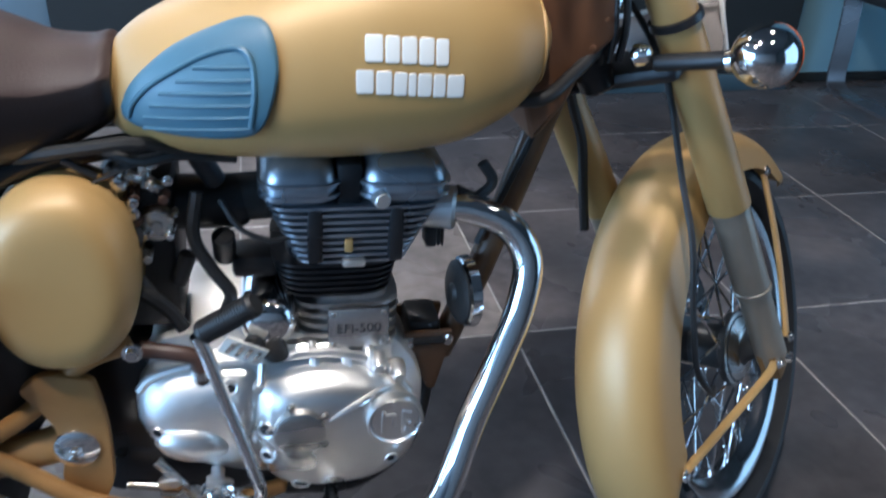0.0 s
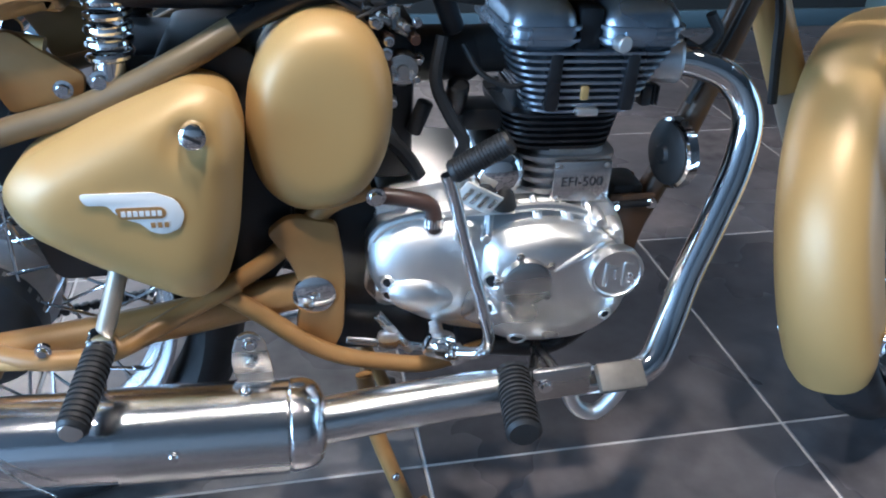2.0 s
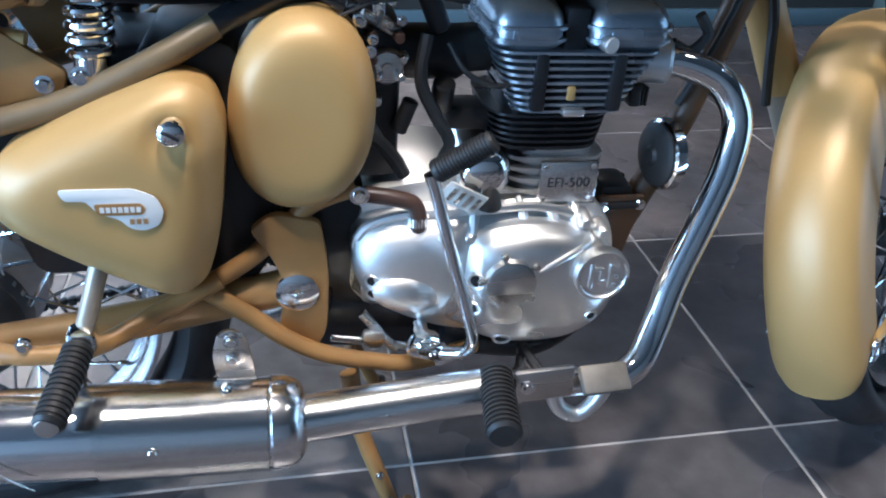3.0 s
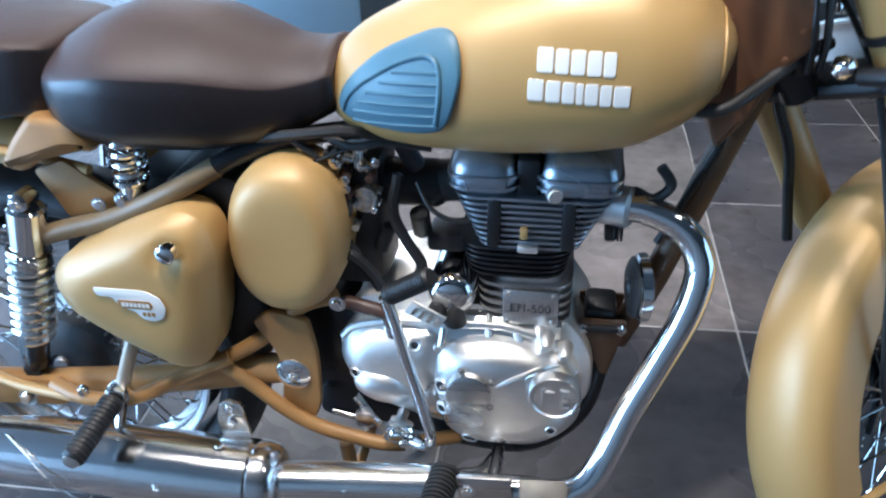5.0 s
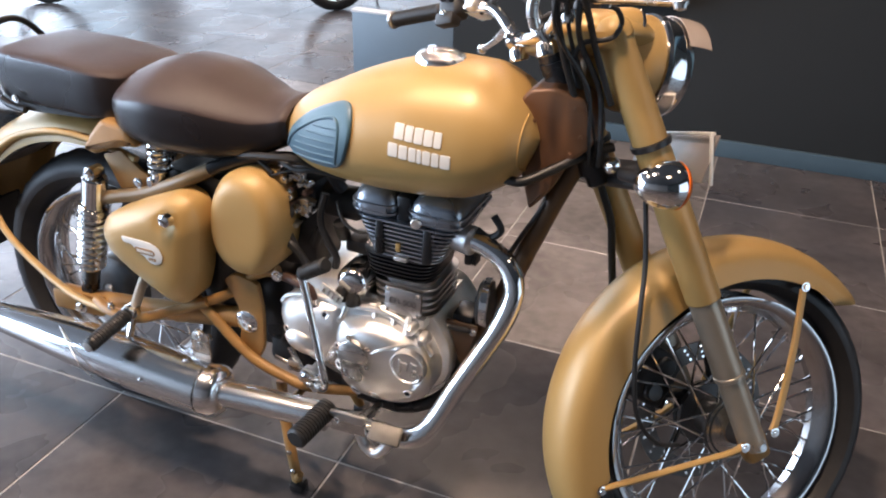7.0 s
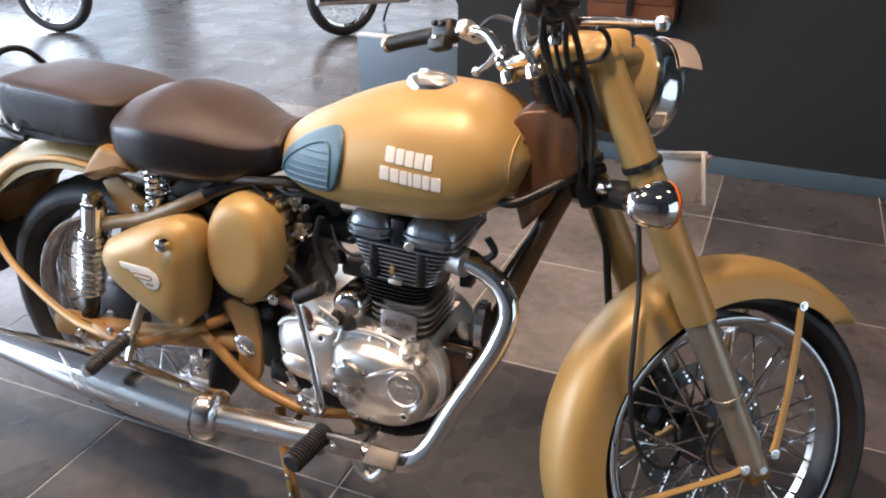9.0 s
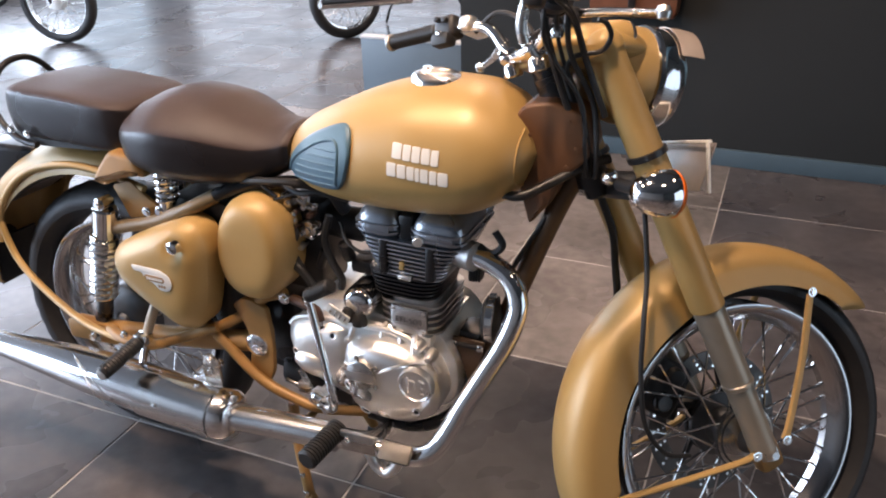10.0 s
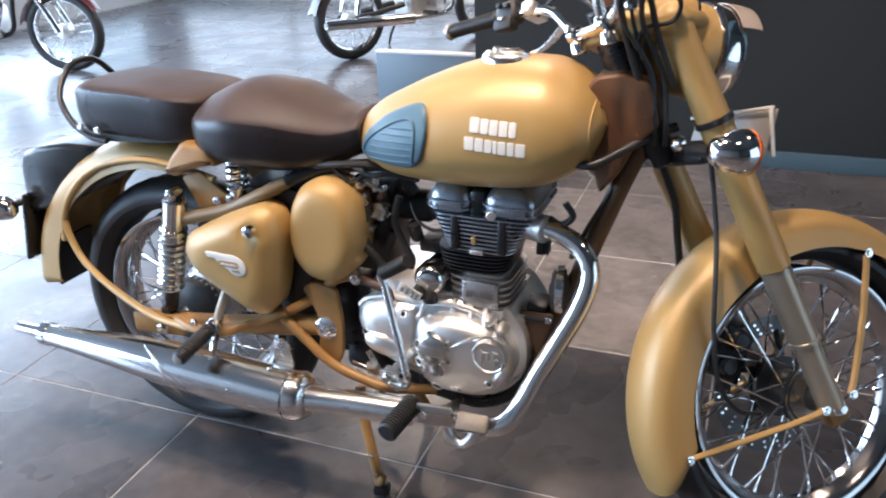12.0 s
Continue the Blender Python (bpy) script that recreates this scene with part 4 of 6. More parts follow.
for i in range(5):
    part("base_fin", zplate(0.684 - i * 0.001, 0.812, -0.076, 0.085, 0.487 + i * 0.0145, 0.005, 0.035), CASTING, cyl, "pale cast cooling fin")
for i in range(6):
    part("barrel_fin", zplate(0.664 - i * 0.002, 0.802 + i * 0.002, -0.078, 0.085, 0.563 + i * 0.0082, 0.0032, 0.045), BLACK, cyl)
plate = part("engine_plate", box((0.076, 0.010, 0.056), (0.757, -0.087, 0.523), 0.003), SATIN, cyl, "cast engine plate lettered EFI-500")
cu = bpy.data.curves.new("lettering", "FONT")
cu.body, cu.size, cu.align_x, cu.align_y, cu.extrude = "EFI-500", 0.0185, "CENTER", "CENTER", 0.0004
tmp = bpy.data.objects.new("lettering", cu)
scene.collection.objects.link(tmp)
me = bpy.data.meshes.new_from_object(tmp.evaluated_get(bpy.context.evaluated_depsgraph_get()))
bpy.data.objects.remove(tmp)
me.materials.clear()
me.materials.append(DARK)
lt = new("lettering", me)
lt.matrix_basis, lt.parent = pose(0.757, -0.0924, 0.523, 90, 0, 0), plate
for bx in (-0.031, 0.031):
    for bz in (-0.022, 0.022):
        bolt(plate, (0.757 + bx, -0.092, 0.523 + bz), 0.0035, 0.0025, STEEL)
# core coloured black so that the spaces between fins read as shaded
head = part("cylinder_head", zplate(0.690, 0.815, -0.070, 0.085, 0.612, 0.085, 0.03), BLACK, engine, "grey finned cylinder head, core blackened for the dark gaps")
for i in range(9):
    g = i / 8
    part("head_fin", zplate(0.680 - 0.030 * g, 0.820 + 0.036 * g, -0.084 - 0.009 * g, 0.10, 0.612 + i * 0.0092, 0.0034, 0.034), FIN, head)
# dark vertical slots between the fin groups, put in as black blocks
for x in (0.705, 0.80):
    part("fin_post", box((0.018, 0.02, 0.072), (x, -0.0845, 0.652), 0.005), BLACK, head)
part("sight_tag", box((0.010, 0.006, 0.018), (0.744, -0.092, 0.640), 0.002), PAINT, head, "small tan tag between the fins")
part("head_nut", box((0.028, 0.014, 0.010), (0.750, -0.089, 0.616), 0.003), ALLOY, head)
for x0, x1, nm in ((0.646, 0.733, "rocker_cover"), (0.760, 0.862, "rocker_cover")):
    rings = []
    for dz, inset in ((0.690, 0.006), (0.696, 0.0), (0.718, 0.0), (0.730, 0.003), (0.740, 0.010), (0.747, 0.022), (0.750, 0.036)):
        o = round_poly([(x0 + inset, -0.092 + inset), (x1 - inset, -0.092 + inset), (x1 - inset, 0.09 - inset), (x0 + inset, 0.09 - inset)], 0.030, 6)
        rings.append([(x, y, dz) for x, y in o])
    rc = part(nm, loft(rings), FIN, head, "grey rounded rocker box cover")
    for z in (0.700, 0.714):
        part("cover_fin", zplate(x0 - 0.004, x1 + 0.004, -0.097, 0.096, z, 0.004, 0.030), FIN, rc)
    part("rocker_face", box(((x1 - x0) * 0.62, 0.006, 0.013), ((x0 + x1) / 2 + 0.004, -0.0935, 0.709), 0.003), FIN, rc)
# black block put in for the dark gap between the rocker covers
part("plug_well", box((0.030, 0.16, 0.075), (0.7465, 0.0, 0.700), 0.006), BLACK, head)
part("rocker_stud", shaft((0.778, -0.090, 0.700), (0.782, -0.104, 0.700), 0.010), ALLOY, head)
part("exhaust_stub", shaft((0.83, -0.04, 0.668), (0.880, -0.056, 0.668), 0.028), CASTING, head)
# upper crankcase, starter motor and breathers
up = part("upper_casing", loft([[(x0, -yf, z), (x1, -yf, z), (x1 + 0.01, 0.11, z), (x0 - 0.01, 0.11, z)] for z, yf, x0, x1 in ((0.440, 0.108, 0.605, 0.770), (0.464, 0.104, 0.61, 0.770), (0.476, 0.096, 0.62, 0.772), (0.488, 0.084, 0.64, 0.776), (0.494, 0.076, 0.65, 0.780))]), ALLOY, engine, "polished alloy upper crankcase", smooth=False)
for x, z in ((0.633, 0.457), (0.678, 0.459), (0.715, 0.468), (0.781, 0.474), (0.807, 0.458)):
    part("casing_boss", revolve([(0, -0.012), (0.006, -0.011), (0.009, -0.006), (0.011, 0.004), (0.012, 0.02)], 18, "y", (x, -0.104, z)), ALLOY, up)
for x, lean in ((0.642, -0.006), (0.700, 0.004), (0.738, 0.008), (0.768, 0.006)):
    part("casting_rib", tube([(x, -0.074, 0.496), (x + lean * 0.4, -0.092, 0.484), (x + lean, -0.110, 0.462)], [0.005, 0.0065, 0.005], 8, 5), ALLOY, up)
ridge = [on_cover(x, z).translation + Vector((0, -0.0005, 0)) for x, z in ((0.716, 0.424), (0.735, 0.436), (0.757, 0.447), (0.780, 0.452), (0.802, 0.447))]
part("casting_ridge", tube(ridge, [0.002, 0.0042, 0.0045, 0.0042, 0.002], 8, 5), ALLOY, timing)
part("primary_case", slab(round_poly([(0.36, 0.33), (0.36, 0.47), (0.52, 0.50), (0.80, 0.46), (0.84, 0.38), (0.78, 0.30), (0.50, 0.29)], 0.04), 0.10, 0.01, at=0.16), BLACK, engine)
# added black masses that fill the dark space behind and below the engine
part("gear_shaft_guard", box((0.12, 0.15, 0.20), (0.462, 0.015, 0.40), 0.02), BLACK, engine)
part("sump", merge(box((0.20, 0.15, 0.085), (0.53, 0.01, 0.298), 0.02, (0, 6, 0)), box((0.16, 0.17, 0.05), (0.69, 0.005, 0.285), 0.018)), BLACK, engine, "plain black blocks for sump and frame cradle")
part("gear_linkage", merge(shaft((0.46, -0.085, 0.30), (0.62, -0.095, 0.275), 0.006), shaft((0.50, -0.09, 0.34), (0.545, -0.10, 0.285), 0.007), box((0.03, 0.02, 0.03), (0.515, -0.095, 0.302), 0.006)), STEEL, engine)
part("crank_neck", loft([[(0.70, -0.085, z), (0.80, -0.085, z), (0.81, 0.1, z), (0.68, 0.1, z)] for z in (0.47, 0.49)]), ALLOY, engine)
part("starter_motor", revolve([(0, -0.105), (0.020, -0.104), (0.030, -0.097), (0.034, -0.085), (0.034, 0.02)], 32, "y", (0.648, 0, 0.537)), CHROME, engine, "chromed round starter cap")
for x, z in ((0.630, 0.505), (0.655, 0.50)):
    part("rubber_boot", revolve([(0.015, 0), (0.016, 0.004), (0.012, 0.02), (0.007, 0.028), (0, 0.03)], 16, "z", (x, -0.10, z - 0.005)), RUBBER, engine)
part("warning_tag", box((0.052, 0.003, 0.034), (0.617, -0.118, 0.518), 0.001, (22, 28, 0)), WHITE, engine, "white paper tag with grey bars")
for i in range(4):
    part("tag_bar", box((0.005, 0.0035, 0.022), (0.603 + i * 0.010, -0.1195, 0.525 - i * 0.0053), 0, (22, 28, 0)), STEEL, engine, smooth=False)
part("breather_hose", tube([(0.500, -0.10, 0.518), (0.535, -0.105, 0.514), (0.560, -0.105, 0.505), (0.567, -0.105, 0.485), (0.567, -0.10, 0.465)], 0.0105, 10), BROWN_DARK, engine)
part("hose_clip", ring_solid([(0.011, -0.006), (0.0135, -0.006), (0.0135, 0.006), (0.011, 0.006)], 16, "z", (0.567, -0.102, 0.482)), CHROME, engine)
# throttle body, injector and intake clutter
tb = part("throttle_body", revolve([(0.0, -0.07), (0.032, -0.07), (0.034, -0.06), (0.034, 0.03), (0.028, 0.04)], 28, "x", (0.59, -0.005, 0.665)), DARK, bike, "dark throttle body and inlet tract")
part("throttle_cap", revolve([(0, -0.012), (0.006, -0.012), (0.007, -0.008), (0.018, -0.007), (0.021, -0.002), (0.021, 0.02)], 24, "y", (0.529, -0.060, 0.662)), STEEL, tb, "round ridged throttle pulley cap")
part("intake_boot", tube([(0.66, -0.005, 0.672), (0.60, -0.005, 0.668), (0.53, -0.005, 0.665), (0.47, -0.01, 0.66)], 0.030, 16), RUBBER, tb)
part("injector", shaft((0.595, -0.03, 0.70), (0.575, -0.045, 0.745), 0.013), DARK, tb)
for a, b, r in (((0.54, -0.05, 0.70), (0.50, -0.055, 0.72), 0.008), ((0.52, -0.06, 0.705), (0.52, -0.045, 0.735), 0.007), ((0.56, -0.055, 0.62), (0.545, -0.055, 0.58), 0.010), ((0.60, -0.05, 0.64), (0.60, -0.03, 0.60), 0.014)):
    part("fitting", shaft(a, b, r), STEEL if r < 0.009 else DARK, tb)
for pts, r, mt in (
    ([(0.575, -0.06, 0.70), (0.568, -0.07, 0.65), (0.585, -0.075, 0.61), (0.605, -0.075, 0.575), (0.60, -0.07, 0.55)], 0.008, RUBBER),
    ([(0.60, -0.06, 0.69), (0.62, -0.075, 0.66), (0.655, -0.08, 0.645), (0.69, -0.07, 0.65)], 0.0035, RUBBER),
    ([(0.47, -0.07, 0.76), (0.52, -0.08, 0.745), (0.56, -0.075, 0.75), (0.62, -0.06, 0.74)], 0.006, RUBBER),
    ([(0.40, -0.09, 0.755), (0.46, -0.095, 0.765), (0.52, -0.09, 0.77), (0.57, -0.07, 0.755)], 0.0075, RUBBER),
    ([(0.47, -0.08, 0.60), (0.51, -0.085, 0.585), (0.535, -0.085, 0.56), (0.55, -0.085, 0.535)], 0.009, RUBBER),
    ([(0.49, -0.07, 0.70), (0.51, -0.08, 0.66), (0.50, -0.08, 0.62), (0.52, -0.08, 0.58)], 0.006, RUBBER),
):
    part("hose", tube(pts, r, 8), mt, bike)
for x, y, z, r in ((0.495, -0.08, 0.72, 0.007), (0.51, -0.085, 0.70, 0.006), (0.49, -0.085, 0.655, 0.006), (0.545, -0.06, 0.715, 0.006), (0.485, -0.09, 0.60, 0.006), (0.508, -0.08, 0.685, 0.007)):
    bolt(tb, (x, y, z), r, 0.008)
rnd = random.Random(5)
for x, z, r, mt in ((0.497, 0.716, 0.0065, STEEL), (0.492, 0.697, 0.006, STEEL), (0.508, 0.700, 0.0055, BROWN_DARK), (0.541, 0.699, 0.006, BROWN_DARK), (0.520, 0.656, 0.005, CHROME), (0.542, 0.652, 0.0045, CHROME), (0.516, 0.628, 0.0055, STEEL), (0.532, 0.738, 0.005, STEEL), (0.489, 0.733, 0.006, STEEL), (0.512, 0.672, 0.005, BROWN_DARK), (0.527, 0.715, 0.0045, STEEL), (0.549, 0.676, 0.004, STEEL)):
    ft_ = part("fitting", merge(shaft((x, -0.055, z), (x + rnd.uniform(-0.004, 0.004), -0.080 - rnd.uniform(0, 0.004), z + rnd.uniform(-0.003, 0.003)), r, 8), box((r * 2.2, 0.010, r * 1.4), (x, -0.066, z), 0.0015, (0, rnd.uniform(-40, 40), 0))), mt, tb)
part("support_strut", shaft((0.446, -0.088, 0.752), (0.478, -0.09, 0.733), 0.0045, 8), DARK, bike, "thin dark strut under the saddle nose")
part("cable", tube([(0.455, -0.095, 0.722), (0.48, -0.092, 0.730), (0.512, -0.085, 0.742), (0.55, -0.07, 0.752)], 0.0022, 6), DARK, bike)
# added dark backing that closes the view through the intake clutter
part("relay_box", box((0.085, 0.11, 0.20), (0.505, 0.005, 0.615), 0.012), DARK, bike, "plain black box added as backing behind the intake clutter")
part("cover_box", box((0.055, 0.06, 0.03), (0.635, -0.015, 0.59), 0.008), DARK, engine)
# added block that darkens the open space between the two plates
part("engine_mount", box((0.046, 0.066, 0.046), (0.856, 0.008, 0.462), 0.008), BLACK, bike, "added black filler block between the engine plates")
part("horn", revolve([(0, -0.016), (0.010, -0.016), (0.014, -0.012), (0.034, -0.011), (0.043, -0.006), (0.044, 0.004), (0.046, 0.004), (0.046, 0.010), (0.030, 0.018), (0.012, 0.024), (0, 0.024)], 36, "x"), RUBBER, bike, "black disc horn with chromed edge", m=pose(0.90, -0.035, 0.535, 0, 0, 8))
part("horn_rim", ring_solid([(0.044, -0.003), (0.048, -0.001), (0.049, 0.012), (0.044, 0.014)], 36, "x"), CHROME, bike, m=pose(0.90, -0.035, 0.535, 0, 0, 8))
eb = part("engine_bracket", slab(round_poly([(0.824, 0.474), (0.893, 0.474), (0.890, 0.455), (0.872, 0.378), (0.862, 0.378), (0.830, 0.45)], 0.006), 0.006, 0.002, at=-0.03), FRAME_DARKENED, bike, "pointed brown engine mounting plate")
part("engine_bracket", slab(round_poly([(0.824, 0.474), (0.893, 0.474), (0.890, 0.455), (0.872, 0.378), (0.862, 0.378), (0.830, 0.45)], 0.006), 0.006, 0.002, at=0.045), FRAME_DARKENED, bike, "pointed brown engine mounting plate")
for x, z in ((0.832, 0.460), (0.885, 0.462)):
    bolt(eb, (x, -0.036, z), 0.008, 0.010)
part("engine_stud", shaft((0.832, -0.036, 0.460), (0.885, -0.036, 0.462), 0.006), DARK, eb)
rgl = part("regulator", box((0.016, 0.03, 0.030), (0.858, -0.01, 0.612), 0.005), DARK, bike, "black finned regulator by the down tube")
for i in range(4):
    part("regulator_fin", box((0.003, 0.028, 0.026), (0.858 + i * 0.005, -0.01, 0.612), 0.001), DARK, rgl)

# kick lever
kick = part("kick_lever", tube([(0.600, -0.150, 0.312), (0.622, -0.165, 0.322), (0.630, -0.172, 0.345), (0.622, -0.170, 0.385), (0.600, -0.160, 0.46), (0.580, -0.153, 0.535), (0.570, -0.152, 0.566)], [0.009, 0.0085, 0.008, 0.008, 0.008, 0.008, 0.0085], 12), CHROME, bike, "chromed folding kick-start lever")
part("kick_rubber", ribbed((0.574, -0.153, 0.568), (0.636, -0.168, 0.612), 0.0145, 16), RUBBER, kick, "black ribbed rubber sleeve")
part("kick_knuckle", merge(box((0.04, 0.03, 0.034), (0.575, -0.135, 0.318), 0.008, (0, 20, 0)), box((0.026, 0.022, 0.022), (0.598, -0.145, 0.306), 0.006, (0, -30, 0)), shaft((0.575, -0.10, 0.322), (0.575, -0.156, 0.322), 0.011)), CHROME, kick, "chromed knuckle joint")
bolt(kick, (0.585, -0.152, 0.312), 0.008, 0.008)

# ---- exhaust ----
pipe = part("exhaust_pipe", tube([(0.855, -0.050, 0.668), (0.898, -0.056, 0.666), (0.946, -0.068, 0.646), (0.970, -0.084, 0.604), (0.960, -0.104, 0.545), (0.930, -0.126, 0.475), (0.897, -0.148, 0.405), (0.872, -0.172, 0.345), (0.848, -0.192, 0.308), (0.815, -0.198, 0.292), (0.76, -0.200, 0.291), (0.60, -0.203, 0.288), (0.48, -0.208, 0.278), (0.38, -0.214, 0.272)], 0.0195, 20, 6), CHROME, bike, "chromed exhaust header pipe")
part("heat_shield", tube([(0.655, -0.207, 0.293), (0.60, -0.209, 0.290), (0.50, -0.213, 0.283), (0.415, -0.217, 0.276)], 0.0285, 24), SATIN, pipe, "chromed heat shield sleeve")
bolt(pipe, (0.52, -0.235, 0.290), 0.007, 0.005)
muf = part("silencer", loft([[(x, -0.216 + yo + r * math.cos(a), zc + r * math.sin(a)) for a in np.linspace(0, 6.2832, 32, endpoint=False)] for x, r, zc, yo in [(0.424, 0.022, 0.275, 0), (0.4235, 0.032, 0.275, 0), (0.419, 0.044, 0.275, 0), (0.411, 0.0515, 0.275, 0), (0.400, 0.0555, 0.276, 0), (0.385, 0.0565, 0.276, 0), (0.383, 0.0550, 0.276, 0), (0.30, 0.0550, 0.278, 0), (0.18, 0.0545, 0.281, 0), (0.05, 0.051, 0.286, -0.002), (-0.08, 0.040, 0.290, -0.004), (-0.20, 0.031, 0.293, -0.006), (-0.275, 0.026, 0.295, -0.008), (-0.278, 0.029, 0.295, -0.008), (-0.296, 0.029, 0.296, -0.008), (-0.298, 0.015, 0.296, -0.008), (-0.375, 0.014, 0.297, -0.009), (-0.377, 0.011, 0.297, -0.009)]]), SILENCER, bike, "long chromed tapering silencer")
part("silencer_shield", loft([[(x, -0.216 + 0.0580 * math.cos(a), zc + 0.0580 * math.sin(a)) for a in np.linspace(1.75, 4.9, 20)] + [(x, -0.216 + 0.0555 * math.cos(a), zc + 0.0555 * math.sin(a)) for a in np.linspace(4.9, 1.75, 20)] for x, zc in [(0.380, 0.2765), (0.28, 0.2785), (0.195, 0.281)]]), SATIN, muf, "brushed steel heat shield")
bolt(muf, (0.257, -0.270, 0.290), 0.008, 0.006)
bolt(muf, (0.335, -0.222, 0.334), 0.008, 0.006, axis="z", sign=1)
part("silencer_bracket", tube([(0.175, -0.20, 0.335), (0.178, -0.195, 0.355), (0.182, -0.19, 0.375)], 0.008, 8), CHROME, muf)
hang = part("silencer_hanger", slab(round_poly([(0.322, 0.318), (0.318, 0.350), (0.326, 0.382), (0.344, 0.388), (0.358, 0.372), (0.366, 0.330), (0.366, 0.318)], 0.009), 0.006, 0.002, at=-0.176), STEEL, muf, "bright steel silencer hanger plate")
for hz in (0.346, 0.372):
    bolt(hang, (0.341, -0.182, hz), 0.009, 0.007)
part("loose_wire", tube([(0.02, -0.24, 0.335), (0.06, -0.262, 0.32), (0.10, -0.278, 0.285), (0.13, -0.272, 0.25)], 0.0015, 6), STEEL, muf)

# footrest, brake pedal and stand
fp = part("footrest", ribbed((0.656, -0.200, 0.3145), (0.643, -0.306, 0.306), 0.0215, 13, 0.003), RUBBER, bike, "black ribbed rubber rider footrest")
part("footrest_arm", tube([(0.72, -0.12, 0.272), (0.70, -0.16, 0.276), (0.655, -0.20, 0.299)], 0.0115, 10), STEEL, fp)
part("footrest_plate", box((0.076, 0.010, 0.046), (0.712, -0.226, 0.313), 0.010, (0, -4, 0)), STEEL, fp)
bolt(fp, (0.690, -0.231, 0.313), 0.010, 0.007)
part("footrest_bar", shaft((0.72, -0.10, 0.275), (0.72, -0.222, 0.305), 0.009), STEEL, fp)
ped = part("brake_pedal", box((0.064, 0.038, 0.014), (0.790, -0.226, 0.314), 0.005, (38, 0, 4)), PEDAL, bike, "flat brake pedal with a worn grey pad")
part("pedal_arm", tube([(0.798, -0.220, 0.302), (0.785, -0.220, 0.272), (0.765, -0.218, 0.252), (0.742, -0.216, 0.262), (0.728, -0.214, 0.288)], 0.0105, 12), ALLOY, ped)
part("pedal_link", shaft((0.735, -0.188, 0.276), (0.752, -0.192, 0.276), 0.007), CHROME, ped)
cs = part("centre_stand", tube([(0.482, -0.100, 0.250), (0.497, -0.115, 0.165), (0.525, -0.136, 0.085), (0.545, -0.150, 0.030)], 0.0115, 10), PAINT_DULL, bike, "worn sand-painted centre stand")
part("stand_foot", box((0.034, 0.034, 0.022), (0.549, -0.152, 0.022), 0.006, (0, 0, 8)), DARK, cs)
part("stand_foot", box((0.034, 0.034, 0.022), (0.549, 0.152, 0.022), 0.006, (0, 0, -8)), DARK, cs)
part("stand_leg", tube([(0.482, 0.100, 0.250), (0.497, 0.115, 0.165), (0.525, 0.136, 0.085), (0.545, 0.150, 0.030)], 0.0115, 10), PAINT_DULL, cs)
part("stand_bar", shaft((0.495, -0.11, 0.19), (0.495, 0.11, 0.19), 0.009), PAINT_DULL, cs)
part("stand_tang", tube([(0.538, -0.146, 0.04), (0.552, -0.158, 0.05), (0.562, -0.164, 0.068)], 0.0075, 8), PAINT_DULL, cs)
for z in (0.06, 0.10):
    bolt(cs, (0.500 + (0.17 - z) * 0.33, -0.126 - (0.17 - z) * 0.26, z), 0.006, 0.006)
part("skid_rail", tube([(0.66, -0.08, 0.27), (0.76, -0.06, 0.25), (0.84, -0.03, 0.30), (0.87, 0, 0.42)], 0.014), BLACK, frame_t)
part("side_stand", shaft((0.60, 0.12, 0.25), (0.35, 0.18, 0.16), 0.010), STEEL, bike, "folded steel side stand")

# ---- front end ----
def ft(z, y=0.0, dx=0.0):
    """A point beside the fork line, in the front end's frame."""
    return Vector((fork_x(z) + dx, y, z))


